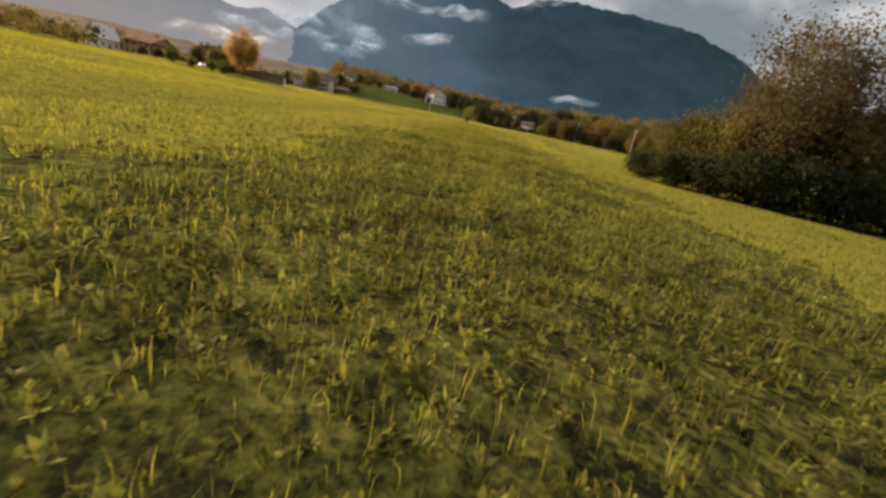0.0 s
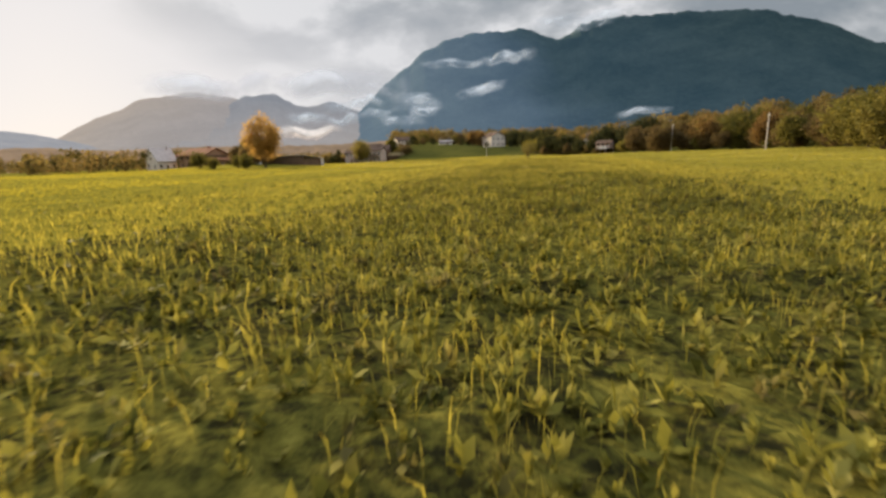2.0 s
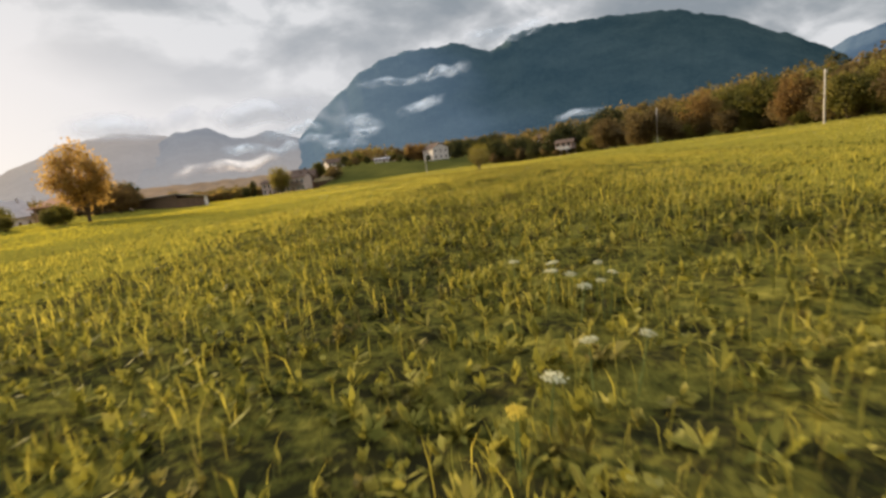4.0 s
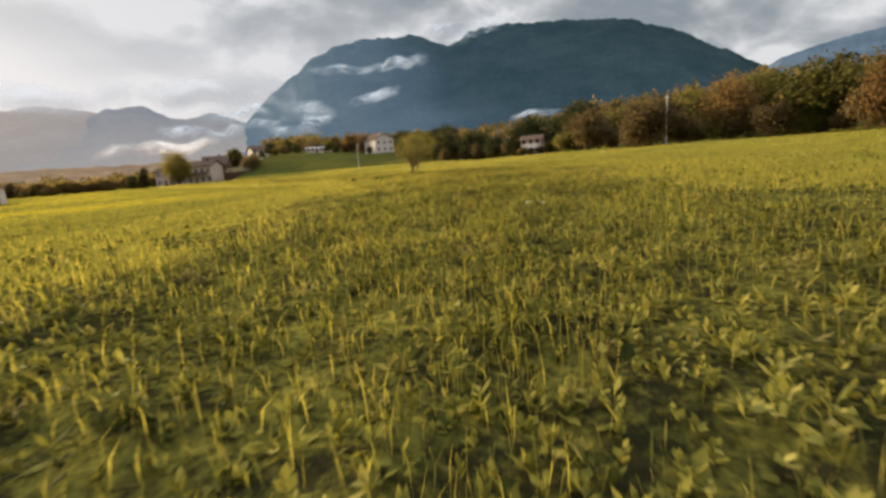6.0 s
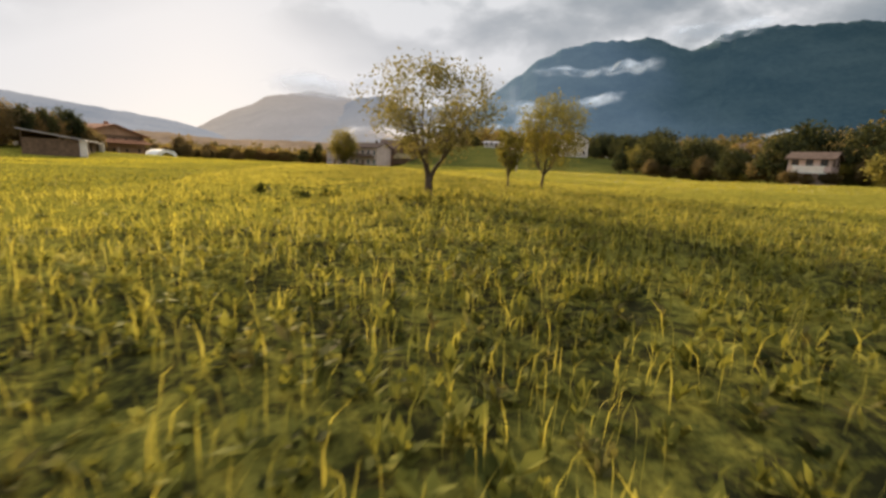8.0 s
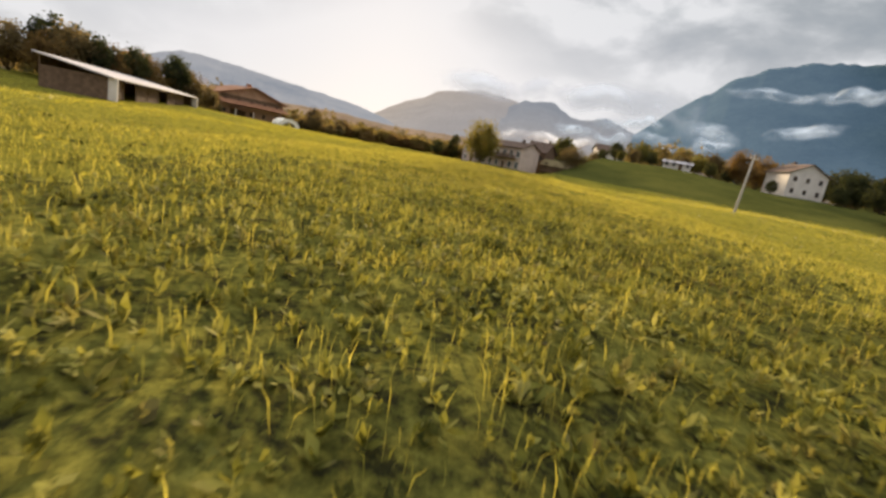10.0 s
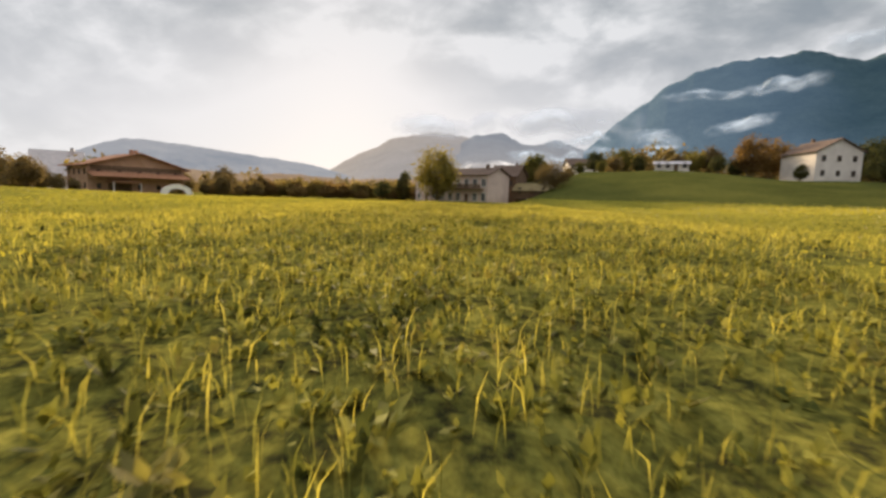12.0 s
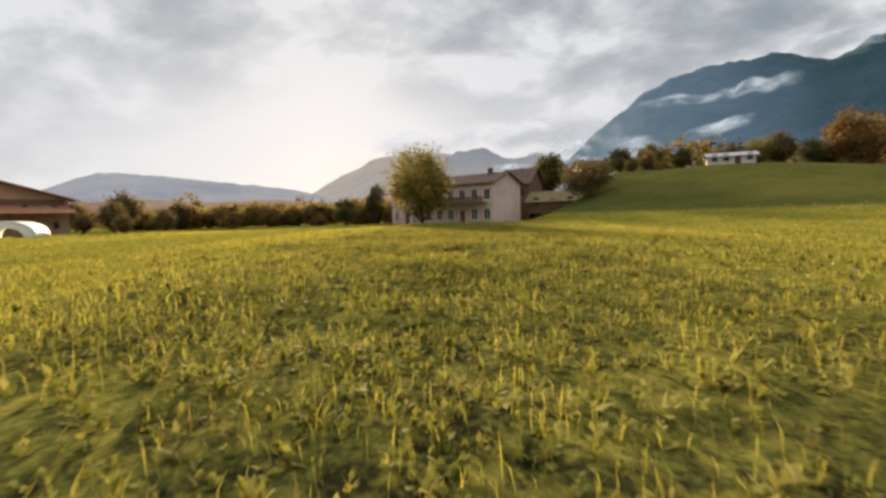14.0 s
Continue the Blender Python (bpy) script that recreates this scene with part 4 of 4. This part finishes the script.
def long_shed():
    root = new("long_shed")
    root.matrix_basis = pose(-22.2, 204.4, float(ground_height(-26, 210)), 0, 0, 127.8)
    tagged(root, "long low dark timber shed with pale sheet roof", "shed")
    L, D = 31.0, 6.5
    part("back_wall", box_bm(-L / 2, L / 2, D / 2 - 0.12, D / 2, -0.9, 2.6), m_timber, root)
    for s in (-1, 1):
        part("end_wall", box_bm(s * L / 2 - 0.1, s * L / 2 + 0.1, -D / 2, D / 2 - 0.125, -0.9, 1.6, 0.02), m_timber, root)
        part("end_post", box_bm(s * L / 2 - 0.16, s * L / 2 + 0.16, -D / 2 - 0.9, -D / 2 - 0.01, -0.9, 1.6, 0.02), m_white, root, "pale plastered end pier")
    for k in range(9):
        x = -L / 2 + 0.4 + k * (L - 0.8) / 8
        part("post", box_bm(x - 0.09, x + 0.09, -D / 2 + 0.1, -D / 2 + 0.28, -0.9, 1.62, 0.015), m_timber, root)
    for k in range(8):
        x = -L / 2 + 0.4 + k * (L - 0.8) / 8
        if k % 3 != 1:
            part("panel", box_bm(x + 0.12, x + (L - 0.8) / 8 - 0.12, -D / 2 + 0.15, -D / 2 + 0.22, -0.6, 1.5, 0.01), m_timber, root)
    bm = bmesh.new()
    q = []
    for sx in (-L / 2 - 0.5, L / 2 + 0.5):
        q.append([bm.verts.new((sx, -D / 2 - 0.7, 1.55)), bm.verts.new((sx, D / 2 + 0.4, 2.75)), bm.verts.new((sx, D / 2 + 0.4, 2.9)), bm.verts.new((sx, -D / 2 - 0.7, 1.7))])
    for i in range(4):
        j = (i + 1) % 4
        bm.faces.new((q[0][i], q[0][j], q[1][j], q[1][i]))
    bm.faces.new(q[0][::-1]), bm.faces.new(q[1])
    bmesh.ops.recalc_face_normals(bm, faces=bm.faces[:])
    part("roof", bm, m_grey_roof, root)


long_shed()


def poly_tunnel(x, y, turn, half, high, length):
    root = new("polytunnel")
    root.matrix_basis = pose(x, y, float(ground_height(x, y)) - 0.05, 0, 0, turn)
    tagged(root, "white plastic polytunnel with open dark end", "greenhouse")
    arc = [(half * math.cos(t), high * math.sin(t) ** 0.85) for t in np.linspace(0.0, math.pi, 15)]
    verts, faces = [], []
    for yy in np.linspace(-length / 2, length / 2, 7):
        for ax, az in arc:
            verts.append((ax, yy, az))
    for k in range(6):
        for i in range(14):
            faces.append((k * 15 + i, k * 15 + i + 1, (k + 1) * 15 + i + 1, (k + 1) * 15 + i))
    ob = mesh_object("cover", verts, faces, m_film, root, smooth=True)
    mod = ob.modifiers.new("thick", "SOLIDIFY")
    mod.thickness = 0.16
    for k in range(7):
        yy = -length / 2 + k * length / 6
        v, f = tube([(ax * 0.985, yy, az * 0.985 - 0.02) for ax, az in arc], [0.03] * 15, 5)
        mesh_object("hoop", v, f, m_pole, root)
    part("end_wall", box_bm(-half * 0.55, half * 0.55, length / 2 - 0.35, length / 2 - 0.3, 0.0, high * 0.75), m_tunnel_dark, root)
    # white front sheet with a wide arched opening
    bm = bmesh.new()
    inner = [(ax * 0.62, az * 0.66) for ax, az in arc]
    for yy in (-length / 2 - 0.02, -length / 2 + 0.04):
        loops = [[bm.verts.new((ax, yy, az)) for ax, az in ring] for ring in (arc, inner)]
        for k in range(14):
            bm.faces.new((loops[0][k], loops[0][k + 1], loops[1][k + 1], loops[1][k]))
    part("front_sheet", bm, m_film, root)


poly_tunnel(-46.9, 260.2, 52, 2.55, 2.1, 12.0)


def utility_pole(x, y, height, lean):
    root = new("utility_pole")
    root.matrix_basis = pose(x, y, float(ground_height(x, y)) - 0.2, lean[0], lean[1], 20)
    tagged(root, "grey weathered wooden utility pole", "pole", "utility poles")
    v, f = tube([(0, 0, 0), (0, 0, height * 0.5), (0, 0, height)], [0.15, 0.13, 0.1], 10)
    mesh_object("shaft", v, f, m_pole, root, smooth=True)
    arm = part("crossarm", box_bm(-0.5, 0.5, -0.16, -0.09, height - 0.55, height - 0.43, 0.01), m_pole, root)
    for s in (-0.42, 0.42):
        v, f = tube([(s, -0.125, height - 0.43), (s, -0.125, height - 0.36), (s, -0.125, height - 0.26)], [0.02, 0.05, 0.035], 8)
        mesh_object("insulator", v, f, m_ceramic, arm)


utility_pole(97.2, 159.0, 8.2, (0, 2))
utility_pole(90.0, 116.0, 7.6, (0, 0))
utility_pole(55.7, 226.1, 7.2, (-3, 4))


# ---- meadow growth ----
LANE = np.array([(-3, -8), (5.7, 13.8), (11, 28.5), (17.3, 46), (22, 65), (27, 81), (35, 96.6), (43, 114), (50, 131), (53, 143), (51, 154.6), (44, 168), (39, 183), (34, 197), (25.5, 220), (14, 255), (7, 284)], float)
step = np.linalg.norm(np.diff(LANE, axis=0), axis=1)
along = np.concatenate([[0], np.cumsum(step)])


def meadow_spots(r, count, near, far, power):
    """Places in the meadow, denser towards its middle strip."""
    s = r.uniform(0, along[-1], count)
    cx, cy = np.interp(s, along, LANE[:, 0]), np.interp(s, along, LANE[:, 1])
    dx, dy = np.interp(s + 1, along, LANE[:, 0]) - np.interp(s - 1, along, LANE[:, 0]), np.interp(s + 1, along, LANE[:, 1]) - np.interp(s - 1, along, LANE[:, 1])
    k = np.hypot(dx, dy) + 1e-6
    u = near + (far - near) * r.uniform(0, 1, count) ** power
    u *= r.choice([-1, 1], count)
    x, y = cx + dy / k * u, cy - dx / k * u
    keep = (x < 96 - 0.1 * np.abs(y - 160)) & (y < 288) & (ground_height(x, y) < 1.45) & ~((y < 38) & (x > 28.5 + 0.55 * np.clip(30 - y, 0, 60)))
    keep &= ~((np.abs(y - 188.4 + 0.25 * np.clip(x - 40, 0, 9)) < 0.4) & (x > 37.5) & (x < 56))
    keep &= ~((np.abs(x + 22) < 14) & (np.abs(y - 204) < 14) & (x < -11))
    return x[keep], y[keep], np.abs(u)[keep]


LATTICE = np.random.default_rng(404).uniform(0, 1, (256, 256))


def drift(x, y, size, shift=0):
    """Smooth random patches about that many metres across, from 0 to 1."""
    u, v = np.asarray(x) / size + 31.7 * shift, np.asarray(y) / size + 17.3 * shift
    i, j = np.floor(u).astype(int), np.floor(v).astype(int)
    fu, fv = smooth_step(u - i), smooth_step(v - j)
    a, b = LATTICE[i % 256, j % 256], LATTICE[(i + 1) % 256, j % 256]
    c, d = LATTICE[i % 256, (j + 1) % 256], LATTICE[(i + 1) % 256, (j + 1) % 256]
    return (a + (b - a) * fu) * (1 - fv) + (c + (d - c) * fu) * fv


def clump(x, y):
    """How lushly the meadow grows at a place: wide patches, tussocks and single plants."""
    return np.clip(0.45 * drift(x, y, 3.4) + 0.6 * drift(x, y, 1.15, 1) + 0.5 * drift(x, y, 0.42, 2) - 0.28, 0, 1)


def sward_height(x, y, u):
    """Height of the closed green sward, in tussocks, sinking into the open field away from the middle strip and along a worn track."""
    worn = 1 - 0.9 * smooth_step((0.75 - np.abs(y - 188.4 + 0.25 * np.clip(x - 40, 0, 9))) / 0.45) * smooth_step((x - 37) / 2) * smooth_step((58 - x) / 6)
    return worn * (0.02 + 0.20 * clump(x, y) + 0.05 * drift(x, y, 0.16, 4)) * smooth_step((7.5 + 5.0 * drift(x, y, 4.5, 7) - np.abs(u)) / 5.0) - 0.03


def sward():
    s = np.arange(0, along[-1], 0.13)
    smooth = np.ones(81) / 81
    cx, cy = (np.convolve(np.pad(np.interp(s, along, LANE[:, k]), 40, mode="edge"), smooth, mode="valid") for k in (0, 1))
    dx, dy = np.gradient(cx), np.gradient(cy)
    k = np.hypot(dx, dy)
    u = np.concatenate([-2.6 - 10.4 * np.linspace(1, 0, 23)[:-1] ** 1.5, np.linspace(-2.6, 2.6, 39), 2.6 + 10.4 * np.linspace(0, 1, 23)[1:] ** 1.5])
    x, y = cx[:, None] + (dy / k)[:, None] * u, cy[:, None] - (dx / k)[:, None] * u
    z = ground_height(x, y) + sward_height(x, y, u[None, :])
    n, m = x.shape
    at = np.arange(n * m).reshape(n, m)
    faces = np.stack([at[:-1, :-1], at[:-1, 1:], at[1:, 1:], at[1:, :-1]], -1).reshape(-1, 4)
    ob = mesh_object("sward", np.stack([x, y, z], -1).reshape(-1, 3).tolist(), faces.tolist(), m_sward, smooth=True)
    tagged(ob, "dense uneven green sward in tussocks and hollows", "grass", kind="stuff")


sward()


def blades(r, x, y, u, height, width, grow):
    n = len(x)
    h = height * r.uniform(0.5, 1.15, n) * (0.72 + 0.5 * clump(x, y)) * (1 + (0.6 + 0.2 * smooth_step((y - 48) / 20) - 0.4 * smooth_step((y - 140) / 30)) * smooth_step((9 - u) / 4))
    w = width * r.uniform(0.6, 1.4, n) * (1 + grow * u)
    t, b = r.uniform(0, 2 * np.pi, n), r.uniform(0, 2 * np.pi, n)
    bend = h * r.uniform(0.05, 0.45, n)
    base = np.stack([x, y, ground_height(x, y) + np.maximum(sward_height(x, y, u), 0) * 0.8 - 0.02], -1)
    side = np.stack([np.cos(t), np.sin(t), 0 * t], -1) * w[:, None] / 2
    over = np.stack([np.cos(b), np.sin(b), 0 * b], -1) * bend[:, None]
    upz = np.zeros((n, 3))
    upz[:, 2] = h
    mid = base + upz * 0.6 + over * 0.3
    tip = base + upz * (0.95 - 0.25 * (bend / h))[:, None] + over
    return np.stack([base, mid + side, tip, mid - side], 1)


def tufts(r, x, y, u, per, long, wide, low=8, high=78):
    """Rosettes of broad blades that arch outwards from one root."""
    n = len(x)
    size = np.repeat(long * r.uniform(0.6, 1.2, n) * (0.45 + 1.0 * clump(x, y)), per)
    root = np.stack([x, y, ground_height(x, y) + np.maximum(sward_height(x, y, u), 0) * 0.8 - 0.01], -1)
    root = np.repeat(root, per, 0) + r.normal(0, 0.03, (n * per, 3)) * (1, 1, 0)
    t, up = r.uniform(0, 2 * np.pi, n * per), np.radians(r.uniform(low, high, n * per))
    size = size * r.uniform(0.5, 1.2, n * per)
    out = np.stack([np.cos(t) * np.cos(up), np.sin(t) * np.cos(up), np.sin(up)], -1) * size[:, None]
    side = np.stack([-np.sin(t), np.cos(t), r.uniform(-0.5, 0.5, n * per)], -1) * (wide * r.uniform(0.5, 1.4, n * per) / 2)[:, None]
    mid = root + out * 0.6 + (0, 0, 0.03)
    return np.stack([root, mid + side, root + out - np.stack([0 * t, 0 * t, 0.12 * size], -1), mid - side], 1)


def leafy_stems(r, x, y, u, per, high, leaf, broad=0.18):
    """Upright herbs: broad leaves set round a stem, one above the other."""
    n = len(x)
    tall = np.repeat(high * r.uniform(0.6, 1.2, n) * (0.35 + 1.1 * clump(x, y)), per)
    root = np.repeat(np.stack([x, y, ground_height(x, y) + np.maximum(sward_height(x, y, u), 0) * 0.8], -1), per, 0)
    k = r.uniform(0.15, 1.0, n * per)
    lean = np.repeat(r.normal(0, 0.12, (n, 2)), per, 0)
    at = root + np.stack([lean[:, 0] * k * tall, lean[:, 1] * k * tall, k * tall], -1)
    t, up = r.uniform(0, 2 * np.pi, n * per), np.radians(r.uniform(0, 82, n * per))
    size = leaf * r.uniform(0.6, 1.3, n * per) * (1.15 - 0.4 * k)
    out = np.stack([np.cos(t) * np.cos(up), np.sin(t) * np.cos(up), np.sin(up)], -1) * size[:, None]
    side = np.stack([-np.sin(t), np.cos(t), r.uniform(-0.6, 0.6, n * per)], -1) * (size * broad * r.uniform(0.65, 1.35, n * per))[:, None]
    mid = at + out * 0.5
    return np.stack([at, mid + side, at + out, mid - side], 1)


def grass():
    r = np.random.default_rng(5)
    x, y, u = meadow_spots(r, 390000, 0, 15, 1.2)
    full = drift(x, y, 1.0, 9) * 0.6 + drift(x, y, 0.35, 11) * 0.4 + r.uniform(-0.1, 0.1, len(x)) > np.where(u < 8, 0.40, 0.3)
    x, y, u = x[full], y[full], u[full]
    ob = quads_object("grass_blades", blades(r, x, y, u, 0.25, 0.0050, 0.14), m_blade)
    tagged(ob, "thin golden-green grass stalks standing above the herbs", "grass", kind="stuff")
    sheets = []
    for count, near, far, power, height, width, grow in ((200000, 6, 42, 1.0, 0.09, 0.036, 0.02), (120000, 27, 135, 1.05, 0.12, 0.15, 0.004)):
        x, y, u = meadow_spots(r, count, near, far, power)
        sheets.append(blades(r, x, y, u, height, width, grow))
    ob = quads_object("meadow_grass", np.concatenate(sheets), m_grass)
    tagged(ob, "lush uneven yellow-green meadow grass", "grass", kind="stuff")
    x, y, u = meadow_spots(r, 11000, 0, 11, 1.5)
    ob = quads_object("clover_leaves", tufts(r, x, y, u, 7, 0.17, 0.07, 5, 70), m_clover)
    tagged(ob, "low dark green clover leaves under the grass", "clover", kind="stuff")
    x, y, u = meadow_spots(r, 27000, 0, 6.0, 1.2)
    tall = (y < 168) | (r.uniform(0, 1, len(y)) < 0.45)
    x, y, u = x[tall], y[tall], u[tall]
    x2, y2, u2 = meadow_spots(r, 15000, 3, 20, 1.3)
    x3, y3, u3 = meadow_spots(r, 40000, 0, 8, 1.15)
    x4, y4, u4 = meadow_spots(r, 62000, 0, 5.5, 1.25)
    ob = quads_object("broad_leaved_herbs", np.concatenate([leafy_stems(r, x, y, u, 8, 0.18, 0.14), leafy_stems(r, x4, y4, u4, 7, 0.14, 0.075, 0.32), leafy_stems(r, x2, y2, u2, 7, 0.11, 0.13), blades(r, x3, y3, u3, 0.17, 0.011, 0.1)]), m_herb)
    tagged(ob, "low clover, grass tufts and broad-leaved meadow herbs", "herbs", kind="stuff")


grass()


def flower(name, label, x, y, height, petal_mat, seed, size=0.045):
    r = np.random.default_rng(seed)
    root = new(name)
    root.location = (x, y, float(ground_height(x, y)))
    tagged(root, label, "flower", "meadow flowers")
    v, f = tube([(0, 0, 0), (0.02, 0.01, height * 0.6), (0.03, 0.02, height)], [0.006, 0.005, 0.003], 5)
    mesh_object("stem", v, f, m_stem, root)
    head = part("head", floret_dome(r, size, height), petal_mat, root)
    head.location = (0.03, 0.02, 0)
    return root


def floret_dome(r, size, height):
    """A shallow dome of many small florets with gaps between them."""
    bm = bmesh.new()
    for k in range(34):
        out, turn = size * math.sqrt((k + 0.5) / 34), 2.4 * k
        spot = Vector((out * math.cos(turn), out * math.sin(turn), height + 0.25 * size - 0.3 * out * out / size)) + Vector(r.normal(0, 0.06 * size, 3).tolist())
        bmesh.ops.create_icosphere(bm, subdivisions=1, radius=size * float(r.uniform(0.12, 0.2)), matrix=Matrix.Translation(spot) @ Matrix.Diagonal((1, 1, 0.6, 1)))
    return bm


umbel = flower("white_umbel", "white umbel flower among the meadow grass", 23.41, 68.58, 0.44, m_petal, 3, size=0.05)
r = np.random.default_rng(9)
for x, y in ((23.5, 68.12), (23.5, 67.62), (23.69, 67.56), (23.98, 68.14), (23.08, 66.72), (23.29, 66.68), (23.75, 68.31), (22.71, 66.53), (23.62, 67.9), (23.85, 67.75), (40.6, 106.69), (40.61, 106.58), (40.75, 106.72), (40.97, 106.6), (40.9, 106.24), (40.53, 106.49), (48.87, 124.43),
             (38.2, 185.9), (38.45, 186.3), (33.01, 199.34), (33.26, 199.36), (34.06, 200.62), (35.43, 200.38), (29.5, 229.3)):
    k = r.uniform(0.7, 1.15)
    copy_thing(umbel, pose(x, y, float(ground_height(x, y)), r.uniform(-8, 8), r.uniform(-8, 8), r.uniform(0, 360))).scale = (k, k, 1)
gold = flower("yellow_flower", "yellow flower among the meadow grass", 22.48, 66.33, 0.38, m_petal_y, 4, size=0.042)
for x, y in ((22.5, 66.42), (21.44, 56.97), (21.36, 56.96), (21.5, 57.06)):
    copy_thing(gold, pose(x, y, float(ground_height(x, y)), 0, 0, r.uniform(0, 360)))


# dark dock plants beside the fruit tree
def dock_plant(x, y, seed):
    r = np.random.default_rng(seed)
    root = new("dock_plant")
    root.location = (x, y, float(ground_height(x, y)))
    tagged(root, "dark broad-leaved dock plant in the meadow", "plant", "dock plants")
    spots = r.normal(0, 0.1, (9, 2))
    v, f = tube([(0, 0, -0.02), (0.02, 0.0, 0.2), (0.03, 0.02, 0.38)], [0.012, 0.009, 0.004], 5)
    mesh_object("stem", v, f, m_stem, root)
    c = tufts(r, spots[:, 0], spots[:, 1], np.full(9, 9.0), 9, 0.3, 0.08)
    c[:, :, 2] -= np.repeat(ground_height(spots[:, 0], spots[:, 1]), 9)[:, None]
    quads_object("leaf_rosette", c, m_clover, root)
    return root


dock = dock_plant(44.4, 144.75, 1)
for x, y, s in ((44.95, 145.25, 1.2), (45.3, 145.35, 1.0), (44.1, 144.9, 0.8), (42.2, 146.3, 1.3), (47.7, 143.6, 0.9), (48.15, 143.6, 0.8)):
    copy_thing(dock, pose(x, y, float(ground_height(x, y)), 0, 0, 70 * x)).scale = (s, s, s)
